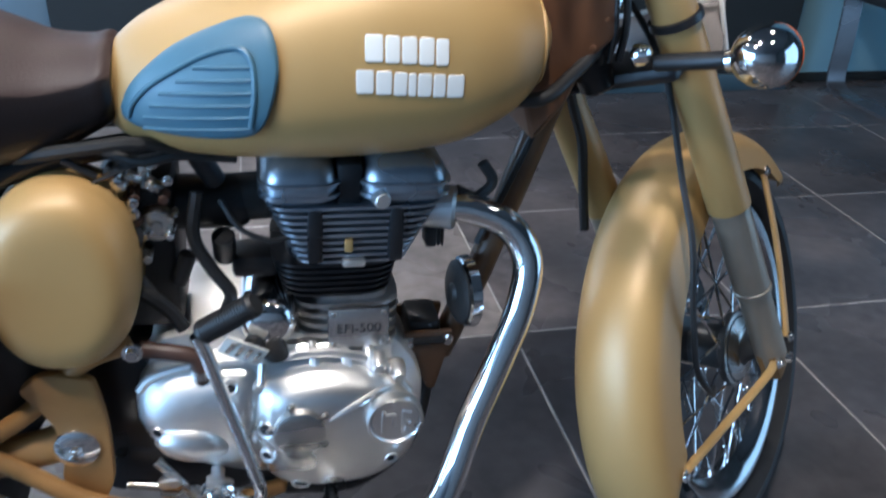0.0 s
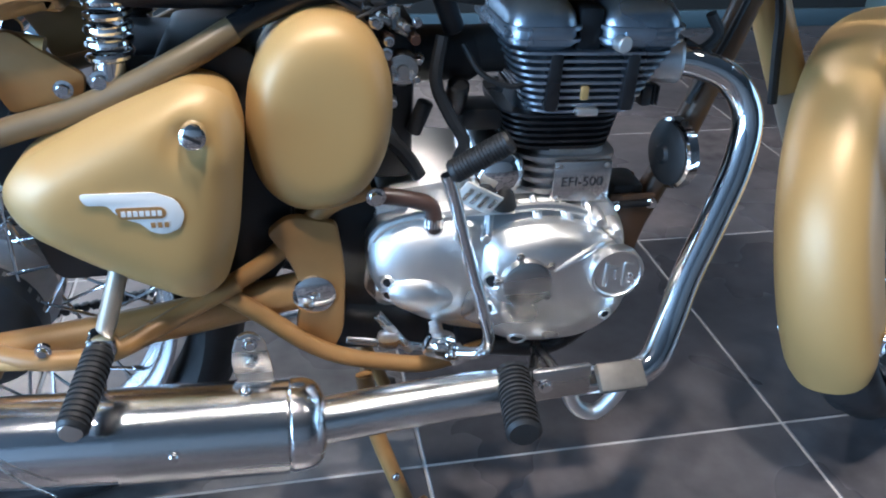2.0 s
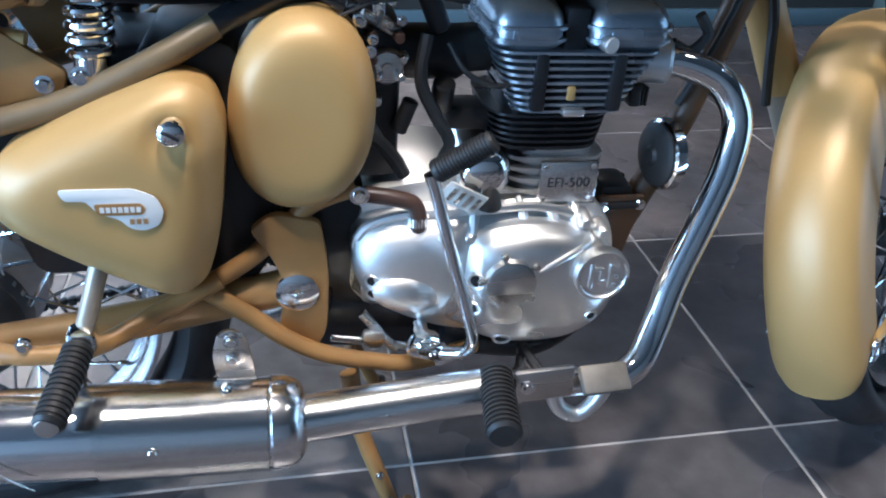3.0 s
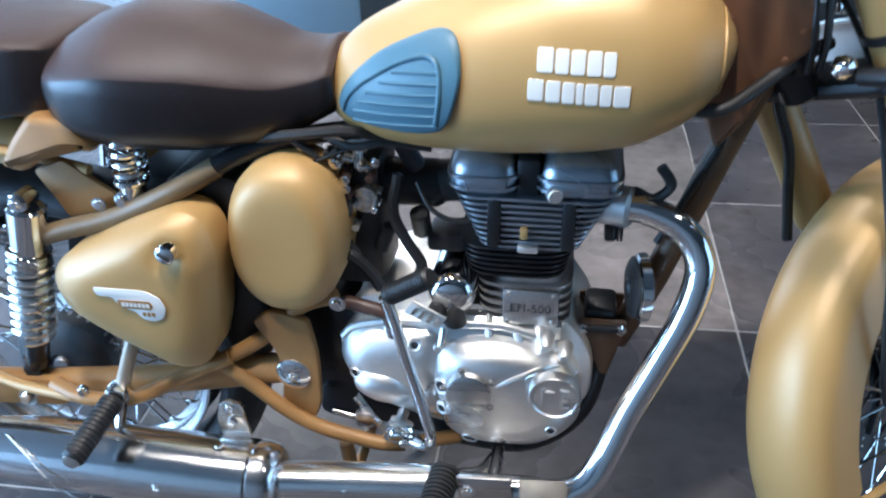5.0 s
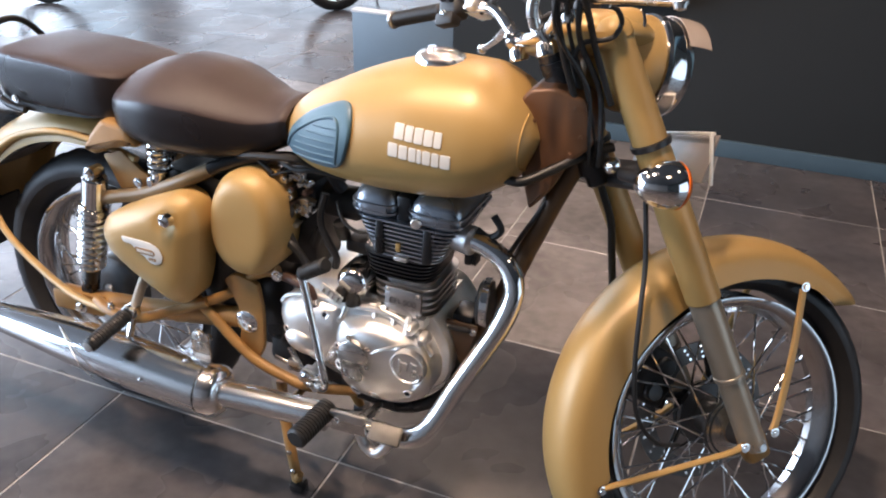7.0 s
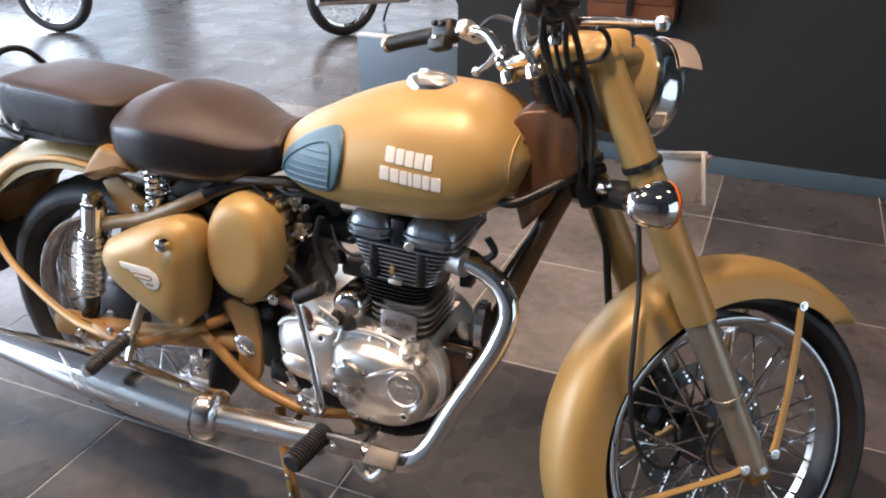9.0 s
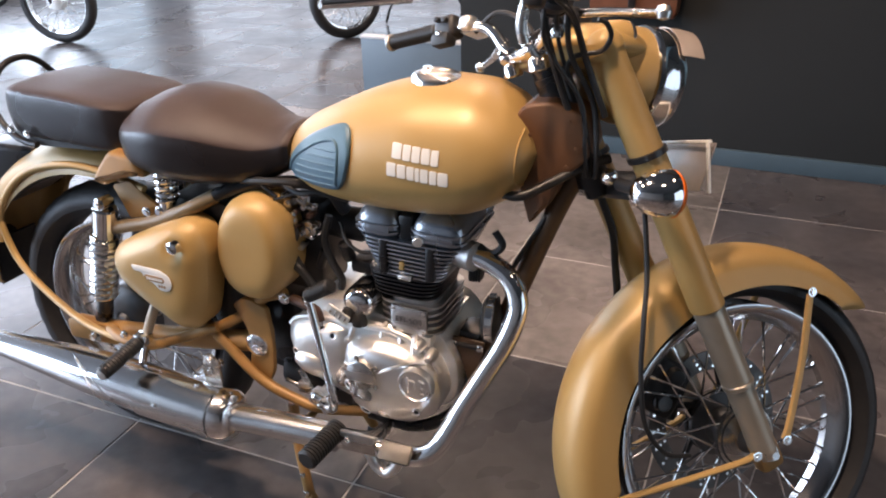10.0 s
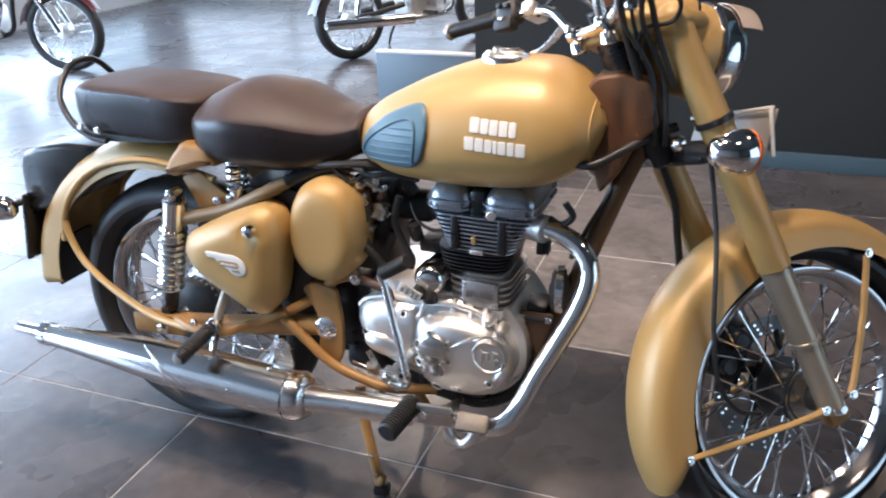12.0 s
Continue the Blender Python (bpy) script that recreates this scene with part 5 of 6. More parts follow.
for sy in (-1, 1):
    yy = 0.098 * sy
    leg = fpart("fork_leg", shaft(ft(0.262, yy), ft(0.690, yy), 0.0305, 24, 0.0285), PAINT, bike, "sand-painted telescopic fork leg with steel slider")
    part("slider", merge(shaft(ft(0.13, yy), ft(0.283, yy), 0.0272, 22), shaft(ft(-0.01, yy), ft(0.135, yy), 0.0245, 22), shaft(ft(0.122, yy), ft(0.134, yy), 0.0285, 22)), SLIDER, leg, "dull steel lower slider")
    part("fork_cap", revolve([(0.031, -0.01), (0.031, 0.004), (0.026, 0.016), (0.014, 0.024), (0, 0.026)], 24, "z"), PAINT, leg, m=Matrix.Translation(ft(0.692, yy)) @ Matrix.Rotation(-RAKE, 4, "Y"))
    part("axle_clamp", box((0.048, 0.034, 0.06), tuple(ft(-0.005, yy)), 0.010, (0, -27, 0)), PAINT_DULL, leg)
    part("axle_nut", revolve([(0, 0.024), (0.008, 0.024), (0.009, 0.014), (0.015, 0.013), (0.016, 0)], 6, "y") if sy > 0 else revolve([(0, -0.024), (0.008, -0.024), (0.009, -0.014), (0.015, -0.013), (0.016, 0)], 6, "y"), CHROME, leg, m=Matrix.Translation(ft(0.0, sy * 0.106)))
    part("fork_band", ring_solid([(0.030, -0.006), (0.034, -0.005), (0.034, 0.005), (0.030, 0.006)], 24, "z"), BLACK, leg, m=Matrix.Translation(ft(0.523, yy)) @ Matrix.Rotation(-RAKE, 4, "Y"))
    # indicator
    base = ft(0.472, sy * 0.085, -0.055 + 0.012 * sy)
    tip = Vector((-0.240, sy * 0.215, 0.463))
    ind = fpart("indicator", revolve([(0, -0.055), (0.012, -0.053), (0.022, -0.045), (0.031, -0.030), (0.036, -0.010), (0.037, 0.008), (0.035, 0.012)], 32, "x"), CHROME, bike, "chromed bullet indicator with an amber lens")
    ind.matrix_basis = FRONT @ Matrix.Translation(tip)
    part("indicator_lens", revolve([(0.0355, 0.009), (0.037, 0.012), (0.033, 0.018), (0.018, 0.026), (0, 0.028)], 32, "x"), AMBER, ind)
    part("indicator_stalk", shaft(base - tip, Vector((-0.002, -sy * 0.030, 0)), 0.011), DARK, ind)
    part("stalk_nut", revolve([(0, -0.014), (0.009, -0.011), (0.014, -0.003), (0.014, 0.006), (0.010, 0.010)], 20, "y", tuple(base - tip + Vector((-0.012, -sy * 0.012, 0.012)))), CHROME, ind)
    part("stalk_ring", shaft(Vector((-0.002, -sy * 0.045, 0)), Vector((-0.002, -sy * 0.028, 0)), 0.013), CHROME, ind)
    # mudguard stays
    st1 = part("fender_stay", tube([WC + Vector((0.099, sy * 0.068, 0.272)), WC + Vector((0.072, sy * 0.092, 0.16)), WC + Vector((0.042, sy * 0.108, 0.05)), WC + Vector((0.03, sy * 0.112, 0.018))], 0.0075, 8, 4, flat=0.7), PAINT, bike, "sand-painted mudguard stay", m=FRONT)
    st2 = part("fender_stay", tube([WC + Vector((-0.280, sy * 0.066, -0.092)), WC + Vector((-0.18, sy * 0.084, -0.062)), WC + Vector((-0.06, sy * 0.108, -0.022)), WC + Vector((-0.03, sy * 0.112, -0.008))], 0.0075, 8, 4, flat=0.7), PAINT, bike, "sand-painted mudguard stay", m=FRONT)
    for st_, p in ((st1, (0.099, 0.072, 0.278)), (st2, (-0.284, 0.070, -0.093)), (st1, (0.03, 0.118, 0.018)), (st2, (-0.03, 0.118, -0.008))):
        bolt(st_, tuple(WC + Vector((p[0], sy * p[1], p[2]))), 0.009, 0.006, sign=sy)
# yokes
fpart("top_yoke", slab(round_poly([(-0.380, -0.055), (-0.380, 0.055), (-0.315, 0.122), (-0.262, 0.122), (-0.262, -0.122), (-0.315, -0.122)], 0.018), 0.026, 0.008, seg=3), PAINT, bike, "sand-painted upper fork yoke").matrix_basis = FRONT @ Matrix.Translation((0, 0, 0.690)) @ Matrix.Rotation(radians(90), 4, "X")
fpart("lower_yoke", box((0.075, 0.215, 0.026), tuple(ft(0.47, 0, -0.025)), 0.012, (0, -27, 0)), BLACK, bike, "dark lower fork yoke")
fpart("steering_stem", shaft(ft(0.45, 0, -0.068), ft(0.72, 0, -0.068), 0.024), BLACK, bike, "dark steering stem with wiring")

# headlamp with its casing
HL = Vector((-0.200, 0, 0.659))
hl = fpart("headlamp", revolve([(0, -0.105), (0.03, -0.102), (0.062, -0.088), (0.086, -0.06), (0.098, -0.015), (0.099, 0.018), (0.094, 0.028)], 48, "x"), PAINT, bike, "sand-painted headlamp casing with chromed rim")
hl.matrix_basis = FRONT @ Matrix.Translation(HL) @ Matrix.Rotation(radians(4), 4, "Y") @ Matrix.Scale(0.86, 4)
part("headlamp_rim", revolve([(0.096, 0.018), (0.103, 0.022), (0.105, 0.030), (0.102, 0.036), (0.102, 0.058), (0.099, 0.074), (0.093, 0.084), (0.085, 0.087), (0.084, 0.07)], 48, "x"), CHROME, hl, "chromed headlamp rim")
GLASS = bpy.data.materials.new("headlamp_glass")
GLASS.use_nodes = True
gb = GLASS.node_tree.nodes["Principled BSDF"]
gb.inputs["Transmission Weight"].default_value, gb.inputs["Roughness"].default_value, gb.inputs["Base Color"].default_value = 0.9, 0.05, (0.9, 0.95, 1, 1)
part("headlamp_lens", revolve([(0.086, 0.082), (0.07, 0.094), (0.04, 0.103), (0, 0.107)], 40, "x"), GLASS, hl, "clear headlamp glass")
part("reflector", revolve([(0.084, 0.066), (0.06, 0.03), (0.03, 0.005), (0, 0)], 32, "x"), CHROME, hl)
part("headlamp_peak", loft([[(x, r * math.sin(a), r * math.cos(a)) for a in np.linspace(-1.2, 0.5, 20)] + [(x, (r - 0.002) * math.sin(a), (r - 0.002) * math.cos(a)) for a in np.linspace(0.5, -1.2, 20)] for x, r in ((0.066, 0.106), (0.092, 0.107), (0.116, 0.105))]), SMOKED, hl, "small smoked plastic headlamp peak")
part("rim_clamp", box((0.022, 0.018, 0.026), (0.05, 0, -0.108), 0.005), CHROME, hl)
bolt(hl, (0.05, -0.006, -0.117), 0.006, 0.010)
for sy in (-1, 1):
    pl = fpart("pilot_lamp", revolve([(0, -0.045), (0.016, -0.04), (0.025, -0.025), (0.028, 0), (0.027, 0.012)], 28, "x"), PAINT, bike, "sand-painted pilot lamp pod")
    pl.matrix_basis = FRONT @ Matrix.Translation(Vector((-0.250, sy * 0.066, 0.712)))
    part("pilot_lens", revolve([(0.026, 0.010), (0.028, 0.014), (0.024, 0.02), (0.012, 0.025), (0, 0.026)], 24, "x"), CHROME, pl)
rings = []
for u in np.linspace(-0.97, 0.97, 17):
    k = math.sqrt(1 - u * u)
    rings.append([(fork_x(0.70) + 0.02 + 0.105 * u, 0.108 * k * math.cos(a), 0.695 + (0.045 if math.sin(a) > 0 else 0.03) * k * math.sin(a)) for a in np.linspace(0, 6.2832, 28, endpoint=False)])
na = fpart("nacelle_top", loft(rings), PAINT, bike, "sand-painted headlamp nacelle top")
for sx, sy, r, mt in ((-0.01, 0.0, 0.036, DARK), (-0.035, -0.06, 0.013, DARK)):
    part("instrument", revolve([(0, 0.012), (r * 0.8, 0.012), (r * 0.86, 0.016), (r, 0.014), (r, -0.01)], 28, "z", (fork_x(0.70) + sx, sy, 0.737)), mt, na)

# front plate: a blank grey plate on the fork
fpl = fpart("front_plate", box((0.004, 0.235, 0.085), tuple(Vector((-0.100, 0, 0.505))), 0.0015, (0, 18, 0)), PLATEGREY, bike, "blank grey metal front plate")
part("plate_edge", box((0.006, 0.241, 0.006), tuple(Vector((-0.100, 0, 0.505)) + Vector((0, 0, 0.042))), 0.002, (0, -6, 0)), SILVER, fpl)
part("plate_edge", box((0.006, 0.006, 0.089), tuple(Vector((-0.100, 0, 0.505)) + Vector((0, -0.118, 0))), 0.002, (0, -6, 0)), SILVER, fpl)

# handlebar, grips and levers
HB = Vector((-0.392, 0, 0.684))
HALF = [(-0.132, 0.360, 0.055), (-0.065, 0.240, 0.066), (-0.013, 0.150, 0.063), (0.004, 0.090, 0.018), (0.002, 0.050, 0.0)]
bar = fpart("handlebar", tube([HB + Vector((x, -y, z)) for x, y, z in HALF] + [HB + Vector((0, 0, -0.004))] + [HB + Vector(p) for p in HALF[::-1]], 0.011, 14), CHROME, bike, "chromed handlebar with black grips")
for sy in (-1, 1):
    a, b = HB + Vector((-0.072, sy * 0.250, 0.066)), HB + Vector((-0.135, sy * 0.366, 0.055))
    LT = 0.165 if sy < 0 else 0.060
    part("grip", ribbed(a, b, 0.0152, 22, 0.0014), RUBBER, bar, "black rubber grip")
    part("bar_end", shaft(b, b + (b - a).normalized() * 0.010, 0.0175), RUBBER if sy < 0 else CASTING, bar)
    d = (b - a).normalized()
    side = Matrix.Translation(a - d * 0.028) @ Vector((1, 0, 0)).rotation_difference(d).to_matrix().to_4x4()
    part("switch_box", merge(box((0.052, 0.040, 0.044), (0, 0, 0), 0.011, seg=3), box((0.046, 0.030, 0.026), (0.002, 0.012 * sy, -0.026), 0.008)), DARK, bar, "black switch housing", m=side)
    for kx, kz, mt in ((0.010, 0.012, DARK), (-0.010, 0.008, DARK), (0.002, -0.016, STEEL)):
        part("switch_button", box((0.012, 0.012, 0.009), (kx, sy * 0.024, kz), 0.003), mt, bar, m=side)
    pc = part("lever_perch", merge(box((0.030, 0.034, 0.028), (-0.050, 0, 0), 0.010, seg=3), box((0.030, 0.046, 0.016), (-0.044, -sy * 0.026, -0.008), 0.006)), DARK if sy < 0 else ALLOY, bar, m=side)
    bolt(pc, (-0.040, -sy * 0.042, 0.0), 0.006, 0.006, axis="z", sign=1)
    ends = [Vector((0.030, 0.162, 0.042)), Vector((0.042, 0.215, 0.036)), Vector((0.052, 0.29, 0.024)), Vector((0.050, 0.352, 0.014))]
    ends = [HB + Vector((p.x, sy * p.y, p.z)) for p in ends]
    part("lever", tube(ends, [0.009, 0.009, 0.0075, 0.006], 12, flat=0.75), SATIN, bar, "polished alloy lever")
    part("lever_ball", revolve([(0, -0.011), (0.008, -0.008), (0.011, 0), (0.008, 0.008), (0, 0.011)], 18, "z", tuple(ends[-1])), SATIN, bar)
    part("bar_clamp", merge(shaft(HB + Vector((0, sy * 0.055 - 0.013, 0)), HB + Vector((0, sy * 0.055 + 0.013, 0)), 0.016, 20), box((0.040, 0.020, 0.010), tuple(HB + Vector((0.002, sy * 0.055, -0.004))), 0.005), shaft(HB + Vector((0.004, sy * 0.055, -0.012)), HB + Vector((0.010, sy * 0.055, -0.034)), 0.014, 16, 0.017)), CHROME, bar, "chromed handlebar clamp")
    for kx in (-0.016, 0.018):
        bolt(bar, tuple(HB + Vector((kx, sy * 0.055, 0.003))), 0.006, 0.007, axis="z", sign=1)
part("master_cylinder", revolve([(0, 0.034), (0.027, 0.034), (0.031, 0.030), (0.031, 0.020), (0.028, 0.018), (0.028, -0.018), (0.022, -0.024), (0, -0.024)], 28, "y"), DARK, bar, "black brake fluid reservoir", m=Matrix.Translation(HB + Vector((-0.012, -0.155, 0.068))) @ Matrix.Rotation(radians(-18), 4, "Z"))
part("lever_link", tube([HB + Vector(p) for p in ((-0.038, -0.135, 0.075), (-0.048, -0.128, 0.055), (-0.050, -0.118, 0.025), (-0.040, -0.110, 0.0))], 0.009, 10), STEEL, bar)
part("perch_nut", revolve([(0, 0.012), (0.010, 0.010), (0.013, 0), (0.010, -0.010), (0, -0.012)], 18, "z", tuple(HB + Vector((0.010, -0.118, 0.020)))), CHROME, bar)


# cables and hoses of the front end
for pts, r, mt, lb in (
    ([ft(0.72, -0.04, -0.06), ft(0.60, -0.03, -0.06), ft(0.50, -0.03, -0.065)], 0.009, RUBBER, "black cable loom"),
    ([ft(0.72, 0.03, -0.07), ft(0.62, 0.04, -0.075), ft(0.52, 0.03, -0.07)], 0.008, RUBBER, "black cable loom"),
    ([ft(0.76, -0.12, -0.06), ft(0.80, -0.08, -0.03), ft(0.76, -0.03, -0.02), ft(0.66, -0.02, -0.045)], 0.0045, RUBBER, "black clutch cable"),
    ([ft(0.74, 0.17, -0.10), ft(0.77, 0.12, -0.06), ft(0.74, 0.06, -0.04), ft(0.66, 0.04, -0.05)], 0.0045, RUBBER, "black clutch cable"),
    ([ft(0.74, -0.20, -0.11), ft(0.72, -0.16, -0.07), ft(0.66, -0.11, -0.05), ft(0.58, -0.09, -0.045)], 0.0055, RUBBER, "black cable loom"),
):
    fpart("cable", tube(pts, r, 8), mt, bike, lb)
# the loom that drops from the brake side of the bar in front of the steering head
for k, (u, w, lean) in enumerate(((0.0, 0.0, 0.0), (0.014, -0.010, 0.010), (-0.016, 0.010, -0.010), (-0.024, -0.006, 0.014))):
    fpart("cable", tube([Vector((-0.398 + u, -0.150 + w, 0.742)), Vector((-0.388 + u, -0.128 + w, 0.708 - lean)), Vector((-0.362 + u * 0.8, -0.100 + w, 0.664)), Vector((-0.318 + u * 0.6 + lean, -0.076 + w, 0.600)), Vector((-0.290 + u * 0.5, -0.062 + w, 0.525)), Vector((-0.276 + u * 0.4, -0.040 + w, 0.480))], 0.0036 + 0.0012 * (k % 3), 8), RUBBER, bike, "black cable loom")
fpart("cable", tube([Vector((-0.330, -0.150, 0.722)), Vector((-0.316, -0.150, 0.716)), Vector((-0.300, -0.135, 0.700)), Vector((-0.312, -0.128, 0.678)), Vector((-0.350, -0.110, 0.668)), Vector((-0.352, -0.085, 0.640))], 0.0042, 8), RUBBER, bike, "black clutch cable")
cal = fpart("brake_caliper", box((0.085, 0.055, 0.110), (FWD - 0.118, 0.066, 0.080), 0.016, (0, 28, 0), 3), DARK, bike, "black twin-piston brake caliper behind the far fork leg")
for k in (-0.024, 0.024):
    part("piston_housing", revolve([(0, -0.012), (0.015, -0.012), (0.019, -0.007), (0.020, 0.006)], 20, "y", (FWD - 0.118 + k * 0.5, 0.036, 0.080 + k)), BLACK, cal)
part("caliper_bracket", box((0.05, 0.014, 0.13), (FWD - 0.075, 0.082, 0.070), 0.006, (0, 20, 0)), DARK, cal)
part("hose", tube([(0.925, -0.085, 0.815), (0.965, -0.09, 0.818), (1.01, -0.06, 0.84), (1.05, -0.03, 0.862), (1.09, 0.0, 0.875)], 0.0085, 10), RUBBER, bike, "black sleeved cable loop")
part("hose", tube([(1.03, 0.03, 0.83), (0.99, 0.0, 0.75), (0.95, -0.02, 0.67), (0.92, -0.02, 0.60)], 0.005, 8), RUBBER, bike)
part("hose", tube([(0.91, -0.05, 0.725), (0.925, -0.05, 0.70), (0.905, -0.05, 0.68), (0.88, -0.05, 0.69)], 0.007, 8), RUBBER, bike)

part("speedometer_cable", tube([(1.075, 0.075, 0.96), (1.120, 0.05, 0.90), (1.148, 0.0, 0.84), (1.162, -0.02, 0.79), (1.182, -0.05, 0.695), (1.192, -0.09, 0.62), (1.202, -0.110, 0.53), (1.222, -0.120, 0.44), (1.262, -0.11, 0.385), (1.30, -0.06, 0.355)], 0.0045, 8), RUBBER, bike, "thin black speedometer cable")
part("brake_hose", tube([(1.045, 0.070, 0.83), (1.070, 0.084, 0.76), (1.094, 0.088, 0.70), (1.106, 0.088, 0.63), (1.118, 0.088, 0.560)], 0.0075, 8), RUBBER, bike, "black rubber front brake hose")

# ---- other things in the showroom ----


def small_bike(m, body, label, wheel_r=0.30):
    """A parked motorcycle further back, of which the lower half shows."""
    b = thing("parked_motorcycle", label, "motorcycle", "motorcycles standing further back")
    b.matrix_basis = m
    for x, nm in ((0.0, "rear_wheel"), (1.30, "front_wheel")):
        w = part(nm, revolve([(0, -0.05), (0.02, -0.05), (0.055, -0.04), (0.06, 0), (0.055, 0.04), (0.02, 0.05), (0, 0.05)], 24, "y"), ALLOY, b, m=pose(x, 0, wheel_r))
        prof = [(wheel_r - 0.04 + 0.04 * math.cos(a), 0.045 * math.sin(a)) for a in np.linspace(0, 2 * math.pi, 16, endpoint=False)]
        part("tyre", ring_solid(prof, 64), TYRE, w)
        rr = wheel_r - 0.072
        part("rim", ring_solid([(rr, -0.03), (rr + 0.012, -0.03), (rr + 0.006, 0), (rr + 0.012, 0.03), (rr, 0.03), (rr - 0.012, 0)], 64), CHROME, w)
        for i in range(28):
            a = 2 * math.pi * i / 28
            q = a + (0.5 if i % 2 else -0.5)
            part("spoke", shaft((0.05 * math.cos(q), 0.03 * (1 if i % 4 < 2 else -1), 0.05 * math.sin(q)), (rr * math.cos(a), 0, rr * math.sin(a)), 0.0025, 5), STEEL, w)
        part("mudguard", loft([[((wheel_r + 0.03) * math.cos(a) + x, y, (wheel_r + 0.03) * math.sin(a) + wheel_r + 0.0 - 0.02 * abs(y) / 0.06) for y in (-0.06, -0.03, 0, 0.03, 0.06)] + [((wheel_r + 0.026) * math.cos(a) + x, y, (wheel_r + 0.026) * math.sin(a) + wheel_r - 0.02 * abs(y) / 0.06) for y in (0.06, 0.03, 0, -0.03, -0.06)] for a in np.linspace(0.5, 2.9, 24)]), body, b)
    for sy in (-0.09, 0.09):
        part("fork_leg", shaft((1.30, sy, wheel_r), (1.00, sy, 0.95), 0.024), CHROME, b)
        part("shock_absorber", shaft((0.0, sy * 1.2, wheel_r + 0.04), (0.08, sy * 1.2, 0.66), 0.022), CHROME, b)
        part("swing_arm", shaft((-0.05, sy, wheel_r), (0.45, sy * 0.8, 0.36), 0.02), DARK, b)
        part("footrest", shaft((0.60, sy * 0.8, 0.29), (0.60, sy * 3.2, 0.30), 0.016), RUBBER, b)
    part("engine", merge(box((0.34, 0.26, 0.24), (0.64, 0, 0.38), 0.04), box((0.18, 0.18, 0.2), (0.70, 0, 0.6), 0.02)), ALLOY, b)
    for i in range(7):
        part("fin", box((0.22, 0.22, 0.006), (0.70, 0, 0.53 + i * 0.022), 0.002), FIN, b)
    part("silencer", shaft((0.45, -0.19, 0.27), (-0.32, -0.20, 0.31), 0.045, 20, 0.035), CHROME, b)
    part("exhaust_pipe", tube([(0.79, -0.06, 0.62), (0.90, -0.10, 0.56), (0.87, -0.16, 0.38), (0.78, -0.18, 0.28), (0.45, -0.19, 0.27)], 0.02), CHROME, b)
    part("fuel_tank", loft([tank_section(x, zb, zt, w) for x, zb, zt, w in ((0.46, 0.78, 0.80, 0.02), (0.50, 0.74, 0.86, 0.08), (0.65, 0.72, 0.95, 0.13), (0.82, 0.73, 0.97, 0.13), (0.93, 0.78, 0.93, 0.08), (0.96, 0.84, 0.88, 0.02))]), body, b)
    part("saddle", loft([pad_section(x, zb, zt, w) for x, zb, zt, w in ((-0.28, 0.75, 0.79, 0.05), (-0.22, 0.73, 0.85, 0.11), (0.2, 0.74, 0.86, 0.13), (0.42, 0.77, 0.86, 0.09), (0.50, 0.79, 0.85, 0.05))]), LEATHER_SIDE, b)
    part("side_stand", tube([(0.52, 0.10, 0.26), (0.50, 0.20, 0.12), (0.50, 0.26, 0.01)], 0.010, 8), DARK, b)
    part("handlebar", tube([(0.86, -0.36, 1.05), (0.95, -0.2, 1.08), (1.0, 0, 1.03), (0.95, 0.2, 1.08), (0.86, 0.36, 1.05)], 0.012), CHROME, b)
    part("headlamp", revolve([(0, -0.08), (0.07, -0.06), (0.09, 0), (0.085, 0.03), (0, 0.05)], 28, "x", (1.10, 0, 0.93)), CHROME, b)
    part("frame", merge(tube([(1.02, 0, 0.92), (0.92, 0, 0.5), (0.86, 0, 0.30), (0.6, 0, 0.25)], 0.018), tube([(1.0, 0, 0.88), (0.7, 0, 0.76), (0.3, 0, 0.72), (-0.2, 0, 0.70)], 0.018)), DARK, b)
    return b


BAG = material("tan_brown_leather", (0.16, 0.055, 0.025), 0.4, 0.0, 0.2, 25, 0.2, 300)
BG_RED = material("maroon_paint", (0.12, 0.012, 0.012), 0.2, 0.0, 0.1, 8, coat=0.5)
BG_BLACK = material("black_gloss_paint", (0.012, 0.012, 0.014), 0.15, 0.0, 0.1, 8, coat=0.5)
small_bike(pose(-3.70, 3.35, 0, 0, 0, 15) @ pose(-1.30, 0, 0), BG_RED, "maroon motorcycle parked across the showroom floor")
small_bike(pose(-1.70, 4.15, 0, 0, 0, 58), BG_BLACK, "black motorcycle parked beside a blue-grey board")

# low display board beside the second machine
brd = thing("display_board", "low blue-grey display board with a pale top edge", "board")
part("panel", box((0.55, 0.05, 0.44), (-0.36, WY + 0.045, 0.2225), 0.004), BOARD, brd)
part("top_edge", box((0.56, 0.06, 0.012), (-0.36, WY + 0.045, 0.448), 0.003), WALLPALE, brd)

# chair of bent flat steel by the pale wall
chr_ = thing("chair", "visitor chair of bent flat dark steel by the wall", "chair", at=(3.32, 2.10, 0))


def flat_band(pts, width, thick):
    """A flat steel strip bent along points (y, z), its width along x."""
    line = smooth_path([Vector((0, y, z)) for y, z in pts], 8)
    rings = []
    for i, p in enumerate(line):
        t = (line[min(i + 1, len(line) - 1)] - line[max(i - 1, 0)]).normalized()
        n = Vector((0, -t.z, t.y)) * thick / 2
        rings.append([(-width / 2, *(p - n).yz), (width / 2, *(p - n).yz), (width / 2, *(p + n).yz), (-width / 2, *(p + n).yz)])
    return loft(rings)


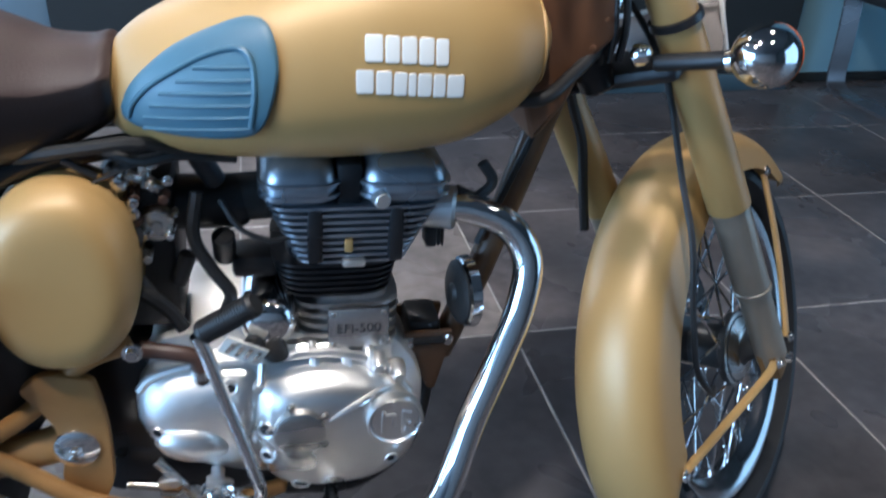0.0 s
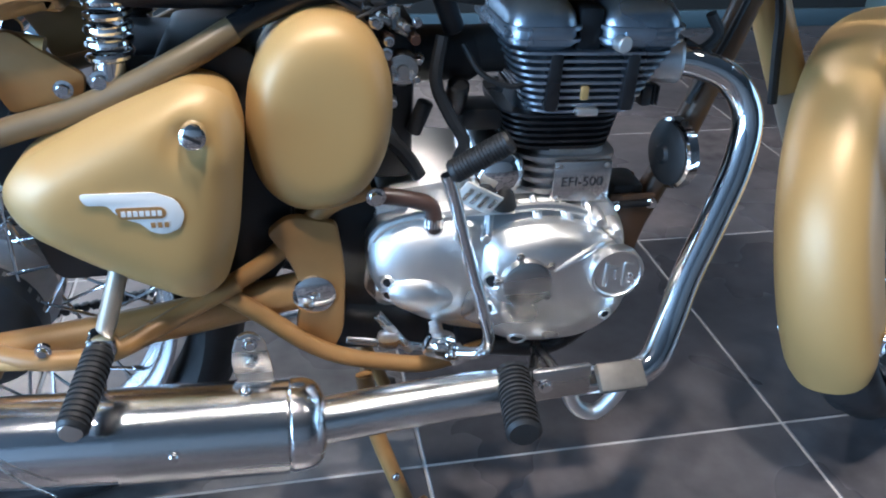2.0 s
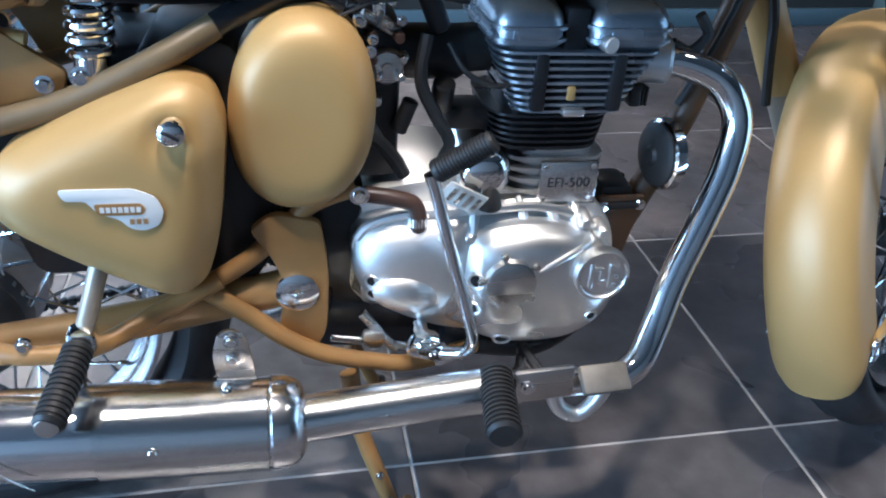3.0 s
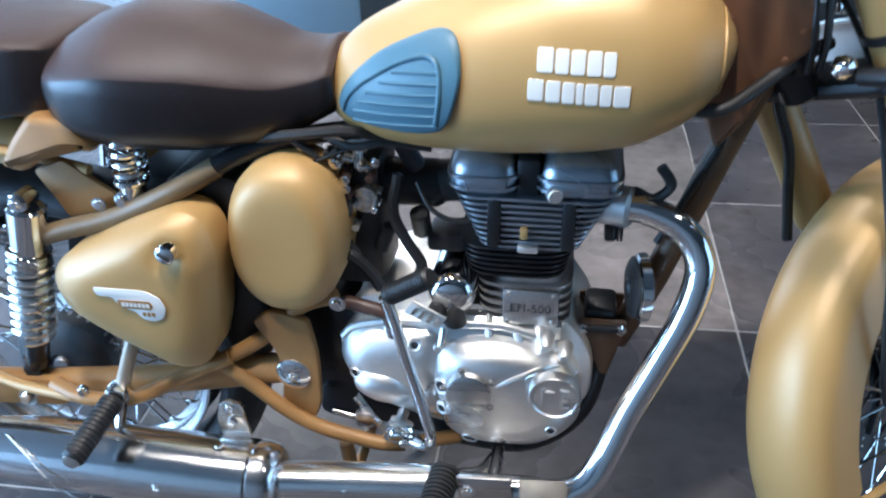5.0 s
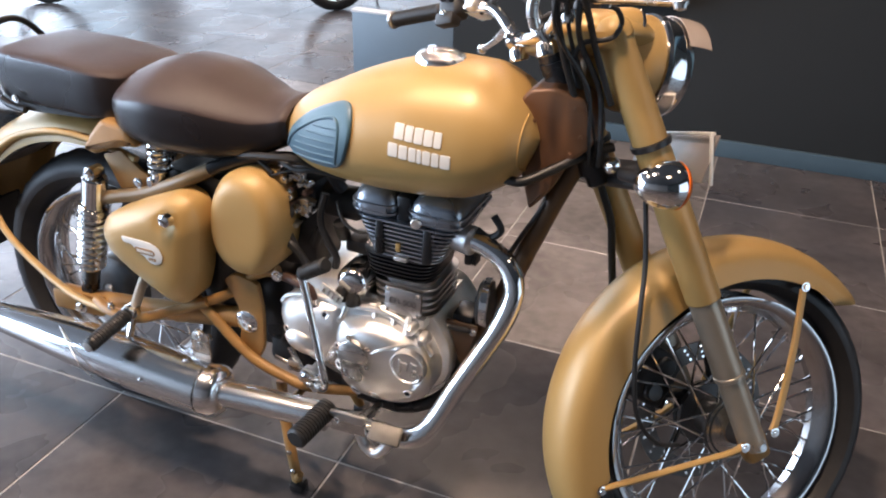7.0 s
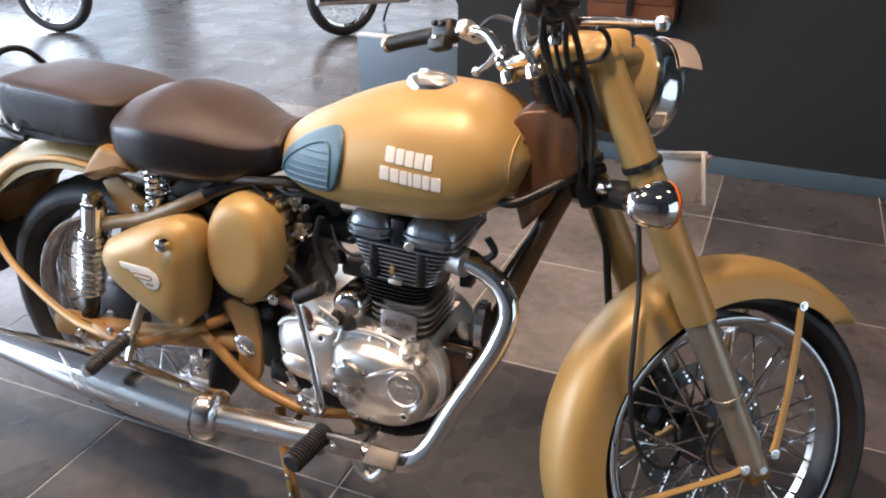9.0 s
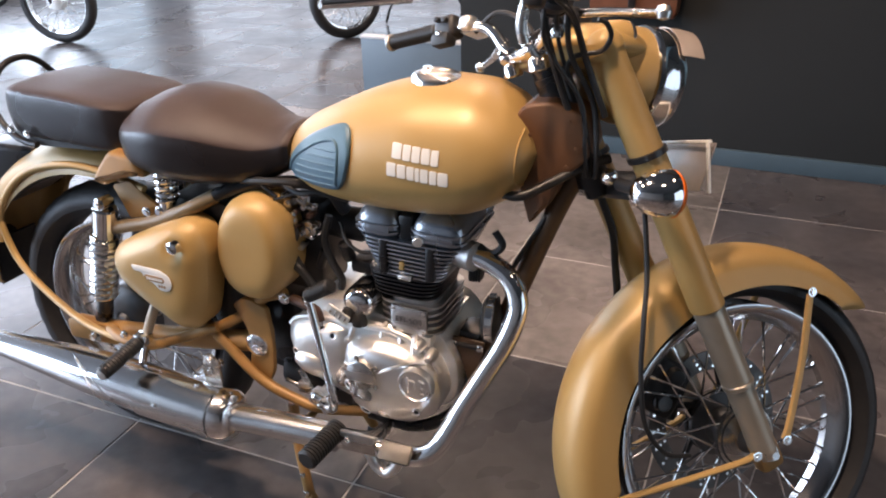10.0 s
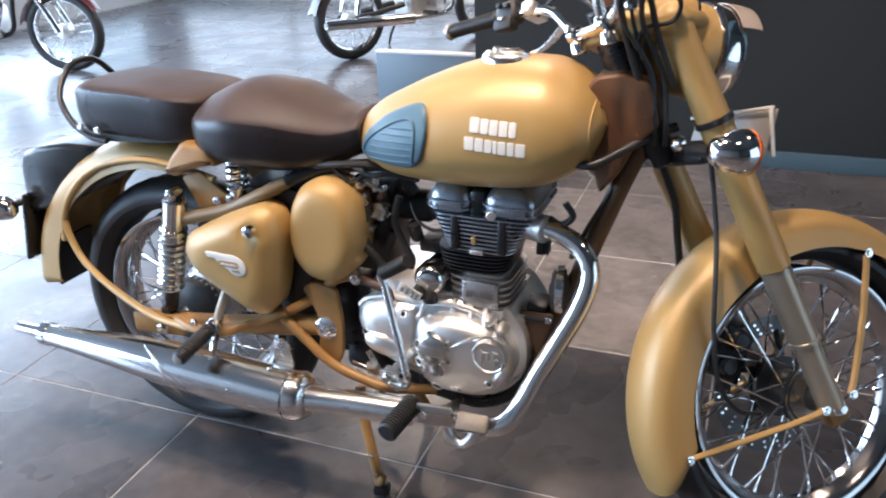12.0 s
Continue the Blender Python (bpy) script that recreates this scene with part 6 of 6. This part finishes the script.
for sx in (0, 0.46):
    part("chair_frame", flat_band([(0.30, 0.86), (0.27, 0.62), (0.24, 0.40), (0.225, 0.20), (0.22, 0.075), (0.195, 0.025), (0.13, 0.0075), (0.0, 0.0065), (-0.22, 0.0065)], 0.095, 0.012), DARKSTEEL, chr_, smooth=False, m=Matrix.Translation((sx, 0, 0)))
part("seat", box((0.52, 0.46, 0.04), (0.23, 0.02, 0.44), 0.015), DARK, chr_)
part("back", box((0.52, 0.035, 0.34), (0.23, 0.255, 0.72), 0.012, (-7, 0, 0)), DARK, chr_)

# brown leather bag hung on the partition
bag = thing("leather_bag", "brown leather saddle bag hung on the dark partition", "bag")
part("bag_body", loft([[(x, WY - 0.075 + 0.065 * y, 0.755 + 0.11 * k * z) for x, y, z in [(x, math.copysign(abs(math.cos(a)) ** 0.5, math.cos(a)), math.copysign(abs(math.sin(a)) ** 0.5, math.sin(a))) for a in np.linspace(0, 6.2832, 28, endpoint=False)]] for x, k, d in ((0.565, 0.8, 0), (0.575, 0.95, 0), (0.60, 1, 0), (0.89, 1, 0), (0.915, 0.95, 0), (0.925, 0.8, 0))]), BAG, bag)
part("bag_flap", box((0.35, 0.02, 0.13), (0.745, WY - 0.148, 0.80), 0.008, (6, 0, 0)), BAG, bag)
part("bag_strap", box((0.03, 0.008, 0.18), (0.745, WY - 0.160, 0.775), 0.003), LEATHER_SIDE, bag)

# ceiling lamp fittings
for lx, ly, _ in LAMPS:
    cl = thing("ceiling_lamp", "square recessed warm ceiling lamp", "lamp", "ceiling lamps", (lx, ly, TOP - 0.014))
    part("lamp_frame", ring_solid([(0.17, -0.01), (0.20, -0.01), (0.20, 0.012), (0.17, 0.012)], 32, "z"), WALLPALE, cl)
    part("diffuser", revolve([(0, 0.006), (0.168, 0.006), (0.168, 0.012)], 32, "z"), LAMPGLOW, cl)

# ---- floor tiles ----
floor = bpy.data.objects["floor"]
PITCH, GX, GY = 0.632, -0.045, -0.042


def tile_mesh():
    h, b = PITCH / 2 - 0.0022, 0.0016
    return loft([[(-h, -h, -0.012), (h, -h, -0.012), (h, h, -0.012), (-h, h, -0.012)], [(-h, -h, -b), (h, -h, -b), (h, h, -b), (-h, h, -b)], [(-h + b, -h + b, 0), (h - b, -h + b, 0), (h - b, h - b, 0), (-h + b, h - b, 0)]])


first, rest = {}, []
for i in range(-10, 9):
    for j in range(-9, 12):
        x, y = GX + PITCH * (i + 0.5), GY + PITCH * (j + 0.5)
        if not (X0 < x < X1 and Y0 < y < Y1):
            continue
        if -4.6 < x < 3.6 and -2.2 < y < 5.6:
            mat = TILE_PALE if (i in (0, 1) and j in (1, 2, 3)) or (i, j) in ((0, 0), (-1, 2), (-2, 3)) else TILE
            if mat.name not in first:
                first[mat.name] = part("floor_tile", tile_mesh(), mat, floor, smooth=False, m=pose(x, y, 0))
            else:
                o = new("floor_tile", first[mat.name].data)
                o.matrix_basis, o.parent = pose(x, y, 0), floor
        else:
            bm = tile_mesh()
            bmesh.ops.translate(bm, verts=bm.verts, vec=(x, y, 0))
            rest.append(bm)
tagged(part("outer_tiles", merge(*rest), TILE, floor, smooth=False), "dark slate floor tiles", kind="stuff")
